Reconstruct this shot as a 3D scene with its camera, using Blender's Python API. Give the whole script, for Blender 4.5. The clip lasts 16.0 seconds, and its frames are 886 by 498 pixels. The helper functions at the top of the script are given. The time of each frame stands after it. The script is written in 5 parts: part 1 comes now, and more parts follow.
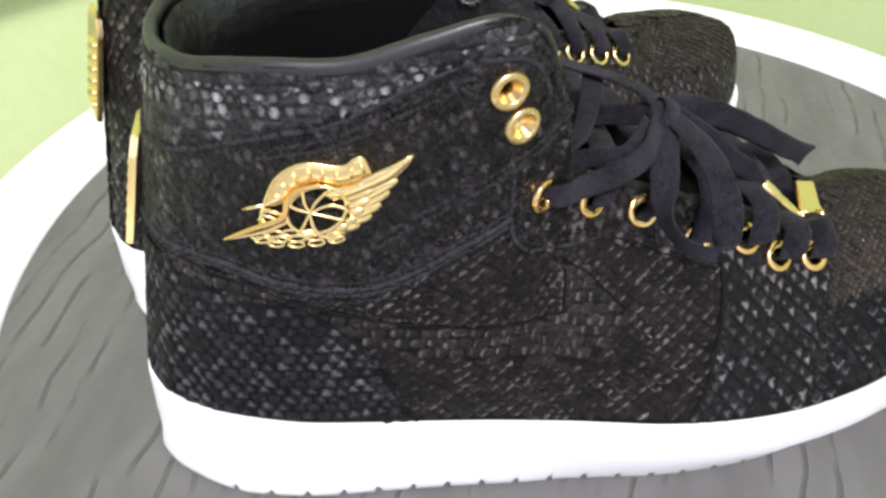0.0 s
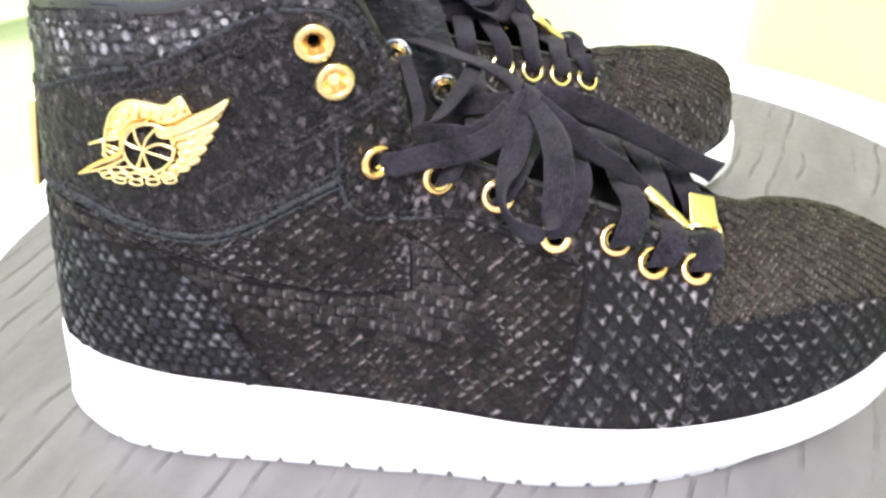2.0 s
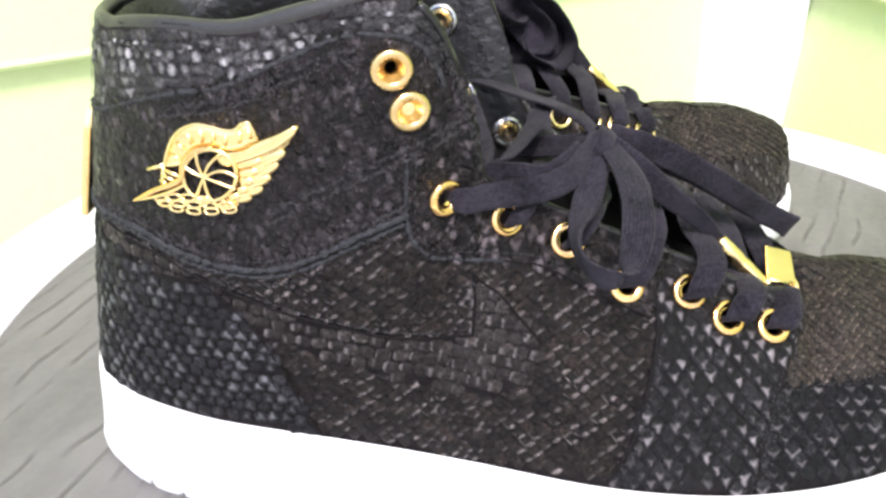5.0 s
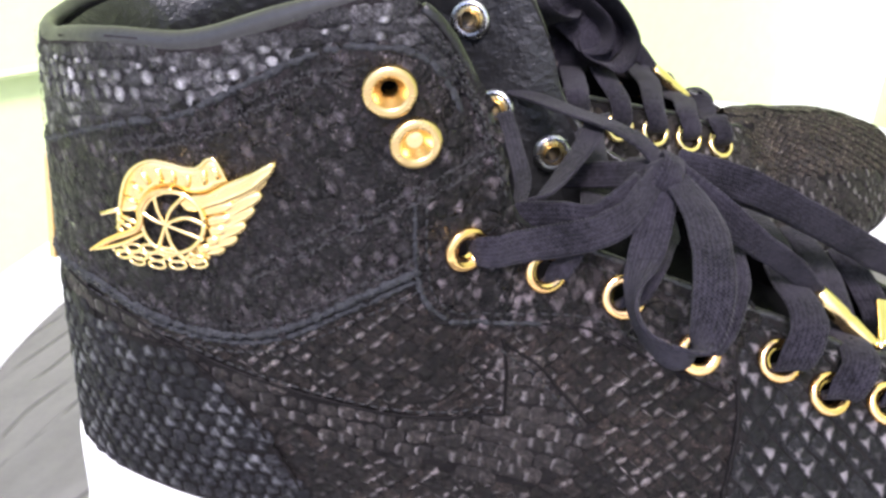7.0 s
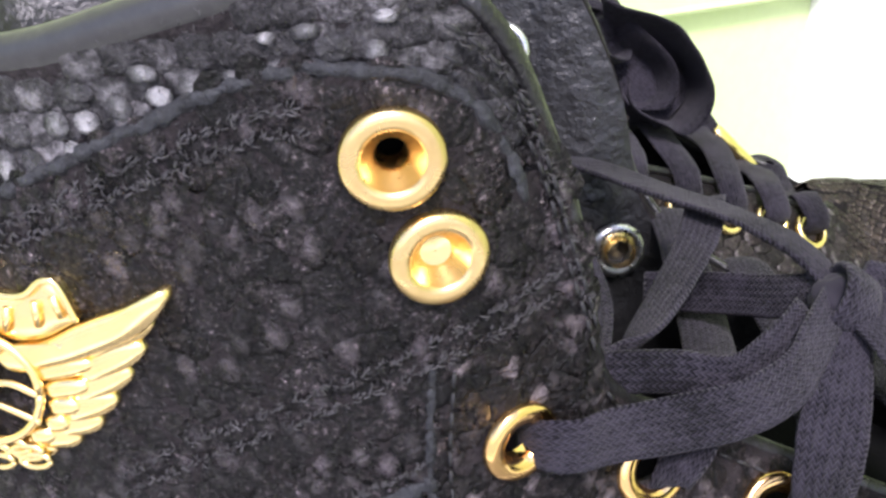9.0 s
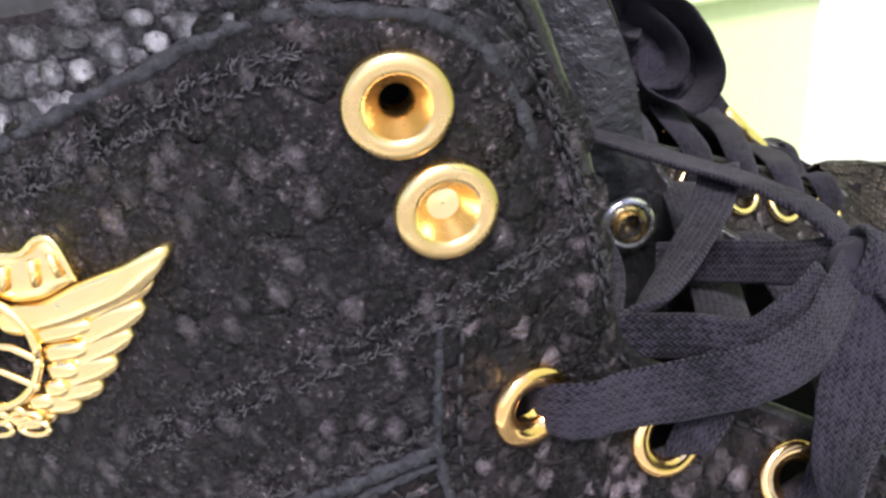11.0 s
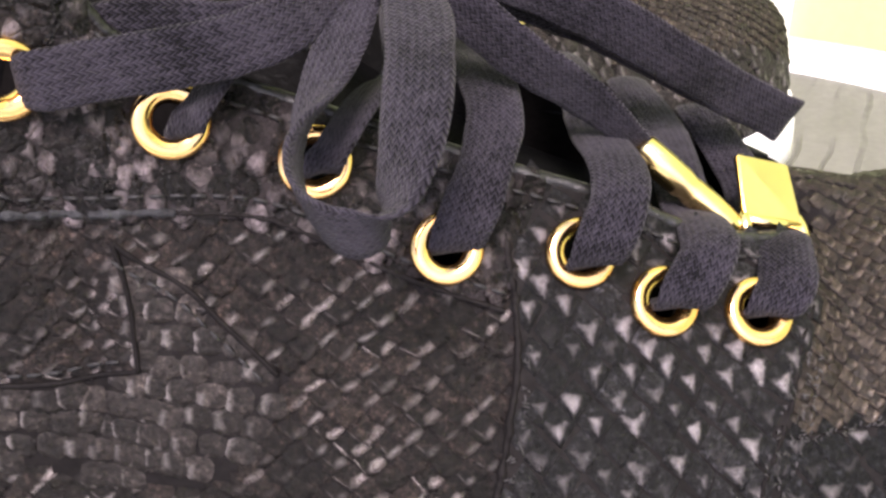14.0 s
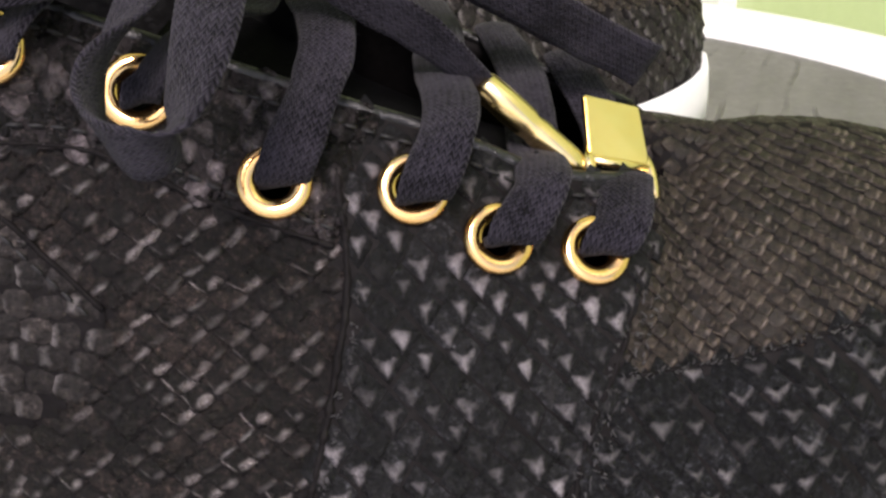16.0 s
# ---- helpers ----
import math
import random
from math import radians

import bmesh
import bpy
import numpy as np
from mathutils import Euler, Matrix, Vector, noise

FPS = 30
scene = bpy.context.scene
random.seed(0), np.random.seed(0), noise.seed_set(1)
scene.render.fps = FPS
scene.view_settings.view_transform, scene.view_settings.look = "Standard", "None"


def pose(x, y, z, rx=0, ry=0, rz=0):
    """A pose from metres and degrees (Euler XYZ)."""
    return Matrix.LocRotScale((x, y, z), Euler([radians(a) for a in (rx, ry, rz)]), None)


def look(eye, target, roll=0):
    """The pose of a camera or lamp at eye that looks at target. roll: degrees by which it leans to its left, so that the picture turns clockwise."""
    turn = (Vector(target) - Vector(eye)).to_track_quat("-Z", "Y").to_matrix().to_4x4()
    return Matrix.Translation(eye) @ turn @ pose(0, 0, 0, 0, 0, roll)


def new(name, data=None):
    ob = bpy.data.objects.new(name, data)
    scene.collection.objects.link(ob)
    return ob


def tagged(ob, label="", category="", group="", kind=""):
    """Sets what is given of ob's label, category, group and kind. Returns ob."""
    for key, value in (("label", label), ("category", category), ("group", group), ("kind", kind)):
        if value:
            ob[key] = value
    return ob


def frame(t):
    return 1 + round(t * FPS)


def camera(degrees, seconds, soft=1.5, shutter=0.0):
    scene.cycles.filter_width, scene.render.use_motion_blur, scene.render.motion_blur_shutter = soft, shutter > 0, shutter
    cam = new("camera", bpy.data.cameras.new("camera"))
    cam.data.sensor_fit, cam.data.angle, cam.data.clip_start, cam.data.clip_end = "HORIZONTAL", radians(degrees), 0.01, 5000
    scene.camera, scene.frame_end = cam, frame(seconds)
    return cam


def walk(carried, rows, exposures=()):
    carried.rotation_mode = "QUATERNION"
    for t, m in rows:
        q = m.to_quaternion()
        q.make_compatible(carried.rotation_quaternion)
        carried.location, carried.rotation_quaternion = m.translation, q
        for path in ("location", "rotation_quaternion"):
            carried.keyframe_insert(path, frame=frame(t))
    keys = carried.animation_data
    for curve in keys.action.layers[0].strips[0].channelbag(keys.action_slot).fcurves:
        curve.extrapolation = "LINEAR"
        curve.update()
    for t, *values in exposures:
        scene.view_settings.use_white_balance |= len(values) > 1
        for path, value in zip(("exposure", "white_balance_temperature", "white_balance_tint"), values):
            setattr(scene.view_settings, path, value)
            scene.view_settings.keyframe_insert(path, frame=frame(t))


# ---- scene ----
cam = camera(51.9, 16.0, soft=2.8)
PATH = [
    (0, (0.07007, -0.22613, 0.27568), (0.09694, 0.00055, 0.08102), 0.10),
    (0.5, (0.10489, -0.24036, 0.27536), (0.11594, -0.00540, 0.08915), 1.26),
    (1, (0.15644, -0.25227, 0.26764), (0.12670, -0.01620, 0.08492), 0.23),
    (1.5, (0.16163, -0.24997, 0.26358), (0.13537, -0.00946, 0.08619), -0.36),
    (2, (0.16624, -0.25347, 0.24990), (0.14003, -0.00883, 0.07825), -1.53),
    (2.5, (0.16606, -0.24565, 0.24561), (0.14062, 0.00402, 0.08124), -1.21),
    (3, (0.15483, -0.24682, 0.23983), (0.12952, 0.01058, 0.08783), -0.03),
    (3.5, (0.15103, -0.24958, 0.23659), (0.12549, 0.00730, 0.08374), 0.40),
    (4, (0.15029, -0.24762, 0.23596), (0.12455, 0.00876, 0.08231), 0.87),
    (4.5, (0.14926, -0.24844, 0.23610), (0.12173, 0.00859, 0.08385), 0.76),
    (7, (0.15330, -0.19294, 0.22358), (0.10024, 0.05797, 0.06793), -2.58),
    (7.5, (0.13495, -0.15697, 0.20413), (0.07964, 0.09789, 0.05585), -1.94),
    (8, (0.13020, -0.13367, 0.19909), (0.07964, 0.12517, 0.05609), -1.00),
    (8.5, (0.12870, -0.11300, 0.19483), (0.08442, 0.14917, 0.05588), -0.80),
    (11, (0.12859, -0.11237, 0.18590), (0.08148, 0.14983, 0.04796), -1.45),
    (11.5, (0.13567, -0.11668, 0.17986), (0.08860, 0.14314, 0.03746), -1.79),
    (12, (0.14484, -0.11915, 0.17473), (0.10342, 0.13970, 0.02884), -1.91),
    (12.5, (0.15260, -0.11952, 0.17269), (0.11541, 0.13884, 0.02482), -2.70),
    (13, (0.16640, -0.12551, 0.16641), (0.12584, 0.13325, 0.02013), -3.99),
    (13.5, (0.18222, -0.12630, 0.16069), (0.13979, 0.12848, 0.00809), -4.57),
    (14, (0.19211, -0.12581, 0.15649), (0.15447, 0.12799, 0.00103), -4.43),
    (14.5, (0.20477, -0.12587, 0.15071), (0.16978, 0.12726, -0.00646), -4.32),
    (15, (0.21230, -0.12580, 0.14966), (0.18080, 0.12626, -0.00994), -3.54),
    (15.5, (0.21465, -0.12478, 0.14879), (0.18296, 0.12646, -0.01205), -3.43),
    (16, (0.21331, -0.12615, 0.14908), (0.18287, 0.12494, -0.01225), -3.28),
]
walk(cam, [(t, look(eye, target, roll)) for t, eye, target, roll in PATH],
     exposures=[(0, 0.65, 6200, 18), (0.5, 1.28, 6100, 20), (1.5, 1.55, 6150, 21), (3.6, 1.69, 6150, 20), (4.5, 1.33, 6250, 20), (7, 1.36, 6000, 26), (7.5, 1.5, 6000, 25), (8.7, 1.42, 6050, 25), (11, 1.2, 6050, 26), (12.5, 1.2, 6700, 26), (13.5, 1.45, 6700, 28), (14, 1.56, 6700, 28), (14.5, 1.55, 6600, 26), (15, 0.9, 6650, 24), (16, 0.66, 6600, 23)])

# ---- light ----
world = bpy.data.worlds.new("sky")
scene.world = world
world.use_nodes = True
sky = world.node_tree.nodes.new("ShaderNodeTexSky")
sky.sky_type, sky.sun_disc = "NISHITA", False
sky.sun_elevation, sky.sun_rotation = radians(48), radians(174)
sky.air_density, sky.dust_density, sky.ozone_density = 1.0, 1.5, 0.8
world.node_tree.links.new(sky.outputs[0], world.node_tree.nodes["Background"].inputs[0])
world.node_tree.nodes["Background"].inputs[1].default_value = 0.12
sun_data = bpy.data.lights.new("sun", "SUN")
sun_data.energy, sun_data.angle, sun_data.color = 2.4, radians(16), (1.0, 0.96, 0.90)
sun = new("sun", sun_data)
sun.matrix_world = look((0.30, -1.4, 2.2), (0.15, 0.1, 0.0))


# ---- materials ----
def stuff_nodes(name, rough=0.6, metal=0.0, spec=0.5):
    m = bpy.data.materials.new(name)
    m.use_nodes = True
    n = m.node_tree.nodes
    b = n["Principled BSDF"]
    b.inputs["Roughness"].default_value = rough
    b.inputs["Metallic"].default_value = metal
    b.inputs["Specular IOR Level"].default_value = spec
    return m, n, m.node_tree.links, b


def noise_node(n, l, scale, detail=4, rough=0.6, coords="Object", stretch=None):
    c = n.new("ShaderNodeTexCoord")
    t = n.new("ShaderNodeTexNoise")
    t.inputs["Scale"].default_value, t.inputs["Detail"].default_value, t.inputs["Roughness"].default_value = scale, detail, rough
    if stretch:
        p = n.new("ShaderNodeMapping")
        p.inputs["Scale"].default_value = stretch
        l.new(c.outputs[coords], p.inputs[0])
        l.new(p.outputs[0], t.inputs["Vector"])
    else:
        l.new(c.outputs[coords], t.inputs["Vector"])
    return t


def ramp_node(n, l, source, stops):
    r = n.new("ShaderNodeValToRGB")
    e = r.color_ramp.elements
    while len(e) < len(stops):
        e.new(0.5)
    for i, (at, c) in enumerate(stops):
        e[i].position, e[i].color = at, (*c, 1)
    l.new(source, r.inputs[0])
    return r


def bump_node(n, l, height, b, strength=0.3, distance=0.0005, under=None):
    u = n.new("ShaderNodeBump")
    u.inputs["Strength"].default_value, u.inputs["Distance"].default_value = strength, distance
    l.new(height, u.inputs["Height"])
    if under:
        l.new(under.outputs[0], u.inputs["Normal"])
    l.new(u.outputs[0], b.inputs["Normal"])
    return u


def range_node(n, l, source, low, high, from_low=0.0, from_high=1.0):
    r = n.new("ShaderNodeMapRange")
    for key, value in (("From Min", from_low), ("From Max", from_high), ("To Min", low), ("To Max", high)):
        r.inputs[key].default_value = value
    l.new(source, r.inputs["Value"])
    return r.outputs[0]


def speckled(name, dark, light, scale=200, rough=(0.5, 0.8), bump=0.3, distance=0.0004, metal=0.0, spec=0.5, coarse=25):
    """A surface with grain at two scales, in colour, gloss and relief."""
    m, n, l, b = stuff_nodes(name, 0.5, metal, spec)
    fine, wide = noise_node(n, l, scale, 5), noise_node(n, l, coarse, 3)
    mix = n.new("ShaderNodeMath")
    mix.operation = "MULTIPLY_ADD"
    l.new(fine.outputs[0], mix.inputs[0])
    mix.inputs[1].default_value = 0.6
    half = n.new("ShaderNodeMath")
    half.operation = "MULTIPLY"
    l.new(wide.outputs[0], half.inputs[0])
    half.inputs[1].default_value = 0.4
    l.new(half.outputs[0], mix.inputs[2])
    r = ramp_node(n, l, mix.outputs[0], [(0.32, dark), (0.68, light)])
    l.new(r.outputs[0], b.inputs["Base Color"])
    l.new(range_node(n, l, mix.outputs[0], rough[1], rough[0], 0.3, 0.7), b.inputs["Roughness"])
    bump_node(n, l, fine.outputs[0], b, bump, distance)
    return m


def sums(n, l, kind, a, b=None, c=None):
    """One sum of nodes or numbers."""
    m = n.new("ShaderNodeMath")
    m.operation = kind
    for slot, value in zip(m.inputs, (a, b, c)):
        if value is None:
            continue
        if isinstance(value, (int, float)):
            slot.default_value = value
        else:
            l.new(value, slot)
    return m.outputs[0]


def scaly(name, dark, light, gloss, dull, tip=None, tips=((0.05, 0.045, 0.047), (0.16, 0.15, 0.155)), share=0.8, soft=0.22, grain=0.0003, spec=0.4, size=1.0, bite=1.2, mottle=0.0, crackle=0.0, fuzz=0.0, ragged=0.75, shine=0.3, squash=1.0, patchy=0.0):
    """Snake scales: each has its own tint, gloss and, by the scale's own x and y, a pale tip of one of three forms,
    part wear and part painted glint.
    """
    m, n, l, b = stuff_nodes(name, 0.4, 0.0, spec * 0.55)
    g = n.new("ShaderNodeNewGeometry")
    own = g.outputs["Random Per Island"]
    other = sums(n, l, "FRACT", sums(n, l, "MULTIPLY", own, 37.7))
    third = sums(n, l, "FRACT", sums(n, l, "MULTIPLY", own, 173.3))
    r = ramp_node(n, l, other, [(0.0, dark), (0.6, tuple(0.7 * p + 0.3 * q for p, q in zip(dark, light))), (1.0, light)])
    fine, wide, crack = noise_node(n, l, 1300, 5), noise_node(n, l, 90, 4), noise_node(n, l, 420, 5, 0.7)
    tint = n.new("ShaderNodeMixRGB")
    tint.blend_type = "MULTIPLY"
    tint.inputs[0].default_value = 0.85
    l.new(r.outputs[0], tint.inputs[1])
    grainy = sums(n, l, "ADD", sums(n, l, "MULTIPLY", wide.outputs[0], 0.6), sums(n, l, "MULTIPLY", crack.outputs[0], 0.4))
    l.new(ramp_node(n, l, grainy, [(0.3, (0.35, 0.33, 0.33)), (0.7, (1.3, 1.25, 1.25))]).outputs[0], tint.inputs[2])
    colour = tint.outputs[0]
    if mottle:
        bits = noise_node(n, l, 760, 6, 0.75)
        flakes = n.new("ShaderNodeMixRGB")
        flakes.blend_type = "MULTIPLY"
        flakes.inputs[0].default_value = 1.0
        l.new(colour, flakes.inputs[1])
        l.new(ramp_node(n, l, bits.outputs[0], [(0.38, (0.25, 0.25, 0.25)), (0.55, (1.0, 1.0, 1.0)), (0.68, (1 + 2.6 * mottle,) * 3)]).outputs[0], flakes.inputs[2])
        colour = flakes.outputs[0]
    rough = sums(n, l, "ADD", range_node(n, l, third, dull, gloss), range_node(n, l, crack.outputs[0], -0.15, 0.20, 0.3, 0.7))
    relief = crack.outputs[0]
    if crackle:
        c = n.new("ShaderNodeTexCoord")
        warp = n.new("ShaderNodeMixRGB")
        warp.blend_type = "LINEAR_LIGHT"
        warp.inputs[0].default_value = 0.0011
        l.new(c.outputs["Object"], warp.inputs[1])
        l.new(noise_node(n, l, 380, 4).outputs["Color"], warp.inputs[2])
        cells, gaps = n.new("ShaderNodeTexVoronoi"), n.new("ShaderNodeTexVoronoi")
        gaps.feature = "DISTANCE_TO_EDGE"
        for v in (cells, gaps):
            v.inputs["Scale"].default_value = 1 / crackle
            l.new(warp.outputs[0], v.inputs["Vector"])
        apart = n.new("ShaderNodeSeparateXYZ")
        l.new(cells.outputs["Color"], apart.inputs[0])
        split = range_node(n, l, gaps.outputs["Distance"], 0.0, 1.0, 0.0, 0.11)
        shade = sums(n, l, "MULTIPLY", range_node(n, l, apart.outputs[0], 0.55, 1.7), sums(n, l, "MULTIPLY_ADD", split, 0.8, 0.2))
        lump = n.new("ShaderNodeMixRGB")
        lump.blend_type = "MULTIPLY"
        lump.inputs[0].default_value = 1.0
        l.new(colour, lump.inputs[1])
        l.new(shade, lump.inputs[2])
        colour = lump.outputs[0]
        relief = sums(n, l, "ADD", sums(n, l, "MULTIPLY", relief, 0.8), sums(n, l, "MULTIPLY", split, 0.45))
        rough = sums(n, l, "ADD", rough, range_node(n, l, apart.outputs[1], -0.14, 0.14))
    if fuzz:
        hairs = noise_node(n, l, 1700, 3, 0.8)
        lint = n.new("ShaderNodeMixRGB")
        lint.blend_type = "MULTIPLY"
        lint.inputs[0].default_value = 1.0
        l.new(colour, lint.inputs[1])
        l.new(ramp_node(n, l, hairs.outputs[0], [(0.36, (0.3, 0.3, 0.3)), (0.52, (1.0, 1.0, 1.0)), (0.60, (1 + 2 * fuzz,) * 3), (0.72, (1 + 7 * fuzz,) * 3)]).outputs[0], lint.inputs[2])
        colour = lint.outputs[0]
        relief = sums(n, l, "ADD", relief, sums(n, l, "MULTIPLY", hairs.outputs[0], 0.6))
    if tip:
        uv = n.new("ShaderNodeUVMap")
        apart = n.new("ShaderNodeSeparateXYZ")
        l.new(uv.outputs[0], apart.inputs[0])
        wobble = noise_node(n, l, 520, 3)
        shift = sums(n, l, "MULTIPLY_ADD", wobble.outputs[0], 0.9, -0.45)
        grown = range_node(n, l, third, size * 0.72, size * 1.22)
        x = sums(n, l, "DIVIDE", sums(n, l, "ADD", apart.outputs[0], range_node(n, l, third, -0.16, 0.16)), grown)
        y = sums(n, l, "DIVIDE", sums(n, l, "ADD", apart.outputs[1], range_node(n, l, other, -0.16, 0.16)), grown)
        if squash != 1.0:
            y = sums(n, l, "MULTIPLY_ADD", y, squash, 0.35)
        if tip == "peak":
            y = sums(n, l, "MULTIPLY", y, -1.0)
        wide_x = sums(n, l, "ABSOLUTE", x)
        if tip in ("heart", "peak"):
            notch = sums(n, l, "MULTIPLY", sums(n, l, "SUBTRACT", 0.34, wide_x), range_node(n, l, other, 0.0, bite))
            above = sums(n, l, "ADD", sums(n, l, "SUBTRACT", y, 0.26), notch)
            sides = sums(n, l, "SUBTRACT", sums(n, l, "MULTIPLY", wide_x, 0.88), sums(n, l, "MULTIPLY_ADD", y, 0.5, 0.30))
            round_off = n.new("ShaderNodeMath")
            round_off.operation = "SMOOTH_MAX"
            round_off.inputs[2].default_value = 0.45
            l.new(above, round_off.inputs[0])
            l.new(sides, round_off.inputs[1])
            d = round_off.outputs[0]
        elif tip == "edge":
            def streak(rise, run, thick, reach, shift):
                """How far a spot lies from a lens-shaped streak along one lower edge."""
                a = sums(n, l, "DIVIDE", sums(n, l, "SUBTRACT", rise, 0.80), thick)
                c = sums(n, l, "DIVIDE", sums(n, l, "SUBTRACT", run, shift), reach)
                both = sums(n, l, "ADD", sums(n, l, "MULTIPLY", a, a), sums(n, l, "MULTIPLY", c, c))
                return sums(n, l, "MULTIPLY_ADD", sums(n, l, "SQRT", both), 0.28, -0.28)
            # Streaks are glints on the scale's lower edges, put into the colour.
            plus, minus = sums(n, l, "ADD", x, y), sums(n, l, "SUBTRACT", x, y)
            main = streak(minus, plus, 0.24, range_node(n, l, other, 0.34, 0.74), range_node(n, l, third, -0.3, 0.3))
            cross = streak(sums(n, l, "MULTIPLY", plus, -1.0), minus, 0.10, range_node(n, l, third, 0.5, 0.95), 0.0)
            d = sums(n, l, "MINIMUM", main, sums(n, l, "ADD", cross, range_node(n, l, other, 0.12, 0.5)))
        elif tip == "rim":
            away = sums(n, l, "ABSOLUTE", sums(n, l, "ADD", x, range_node(n, l, third, 0.6, 0.9)))
            reach = sums(n, l, "ABSOLUTE", sums(n, l, "ADD", y, range_node(n, l, other, -0.1, 0.45)))
            d = sums(n, l, "MAXIMUM", sums(n, l, "SUBTRACT", away, 0.16), sums(n, l, "SUBTRACT", reach, 0.6))
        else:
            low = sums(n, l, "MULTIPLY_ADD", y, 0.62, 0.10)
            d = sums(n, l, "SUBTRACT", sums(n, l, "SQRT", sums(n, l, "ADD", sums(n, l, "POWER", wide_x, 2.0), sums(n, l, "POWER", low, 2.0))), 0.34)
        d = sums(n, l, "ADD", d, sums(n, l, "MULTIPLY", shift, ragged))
        # Share of the pale tip: rubbed hide and painted highlight together.
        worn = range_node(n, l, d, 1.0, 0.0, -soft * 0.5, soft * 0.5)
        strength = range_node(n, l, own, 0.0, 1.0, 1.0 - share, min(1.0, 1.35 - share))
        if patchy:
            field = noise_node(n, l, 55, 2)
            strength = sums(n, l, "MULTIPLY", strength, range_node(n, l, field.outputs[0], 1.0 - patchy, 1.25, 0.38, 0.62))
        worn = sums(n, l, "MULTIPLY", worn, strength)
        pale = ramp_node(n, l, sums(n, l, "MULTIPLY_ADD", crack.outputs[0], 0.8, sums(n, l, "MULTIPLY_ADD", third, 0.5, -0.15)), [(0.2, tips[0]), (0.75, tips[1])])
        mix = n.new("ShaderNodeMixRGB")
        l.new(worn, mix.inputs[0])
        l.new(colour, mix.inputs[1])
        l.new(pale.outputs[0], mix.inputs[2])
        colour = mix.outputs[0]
        rough = sums(n, l, "SUBTRACT", rough, sums(n, l, "MULTIPLY", worn, 0.26))
        l.new(sums(n, l, "MULTIPLY_ADD", worn, shine, spec * 0.55), b.inputs["Specular IOR Level"])
        relief = sums(n, l, "ADD", relief, sums(n, l, "MULTIPLY", worn, 0.5))
    l.new(colour, b.inputs["Base Color"])
    l.new(rough, b.inputs["Roughness"])
    first = bump_node(n, l, relief, b, 0.7, grain * 2)
    bump_node(n, l, fine.outputs[0], b, 0.5, grain, first)
    return m


def woven(name, dark, light):
    """A flat knitted braid in columns of small chevrons, in the ribbon's own run and width."""
    m, n, l, b = stuff_nodes(name, 0.9, 0.0, 0.06)
    c = n.new("ShaderNodeTexCoord")
    apart = n.new("ShaderNodeSeparateXYZ")
    l.new(c.outputs["UV"], apart.inputs[0])
    fuzz, patch = noise_node(n, l, 900, 4), noise_node(n, l, 60, 3)
    column = sums(n, l, "PINGPONG", sums(n, l, "ADD", apart.outputs[1], sums(n, l, "MULTIPLY", fuzz.outputs[0], 0.0005)), 0.00052)
    along = sums(n, l, "MULTIPLY_ADD", column, 1.9, apart.outputs[0])
    knit = sums(n, l, "SINE", sums(n, l, "MULTIPLY", along, 2 * math.pi / 0.00095))
    high = sums(n, l, "ADD", sums(n, l, "MULTIPLY", knit, 0.28), sums(n, l, "MULTIPLY", column, 550.0))
    high = sums(n, l, "ADD", high, sums(n, l, "MULTIPLY", fuzz.outputs[0], 1.4))
    tone = sums(n, l, "MULTIPLY_ADD", patch.outputs[0], 0.8, sums(n, l, "MULTIPLY", high, 0.5))
    l.new(ramp_node(n, l, tone, [(0.62, dark), (1.42, light)]).outputs[0], b.inputs["Base Color"])
    b.inputs["Sheen Weight"].default_value = 0.06
    b.inputs["Sheen Roughness"].default_value = 0.5
    bump_node(n, l, high, b, 0.8, 0.0003)
    return m


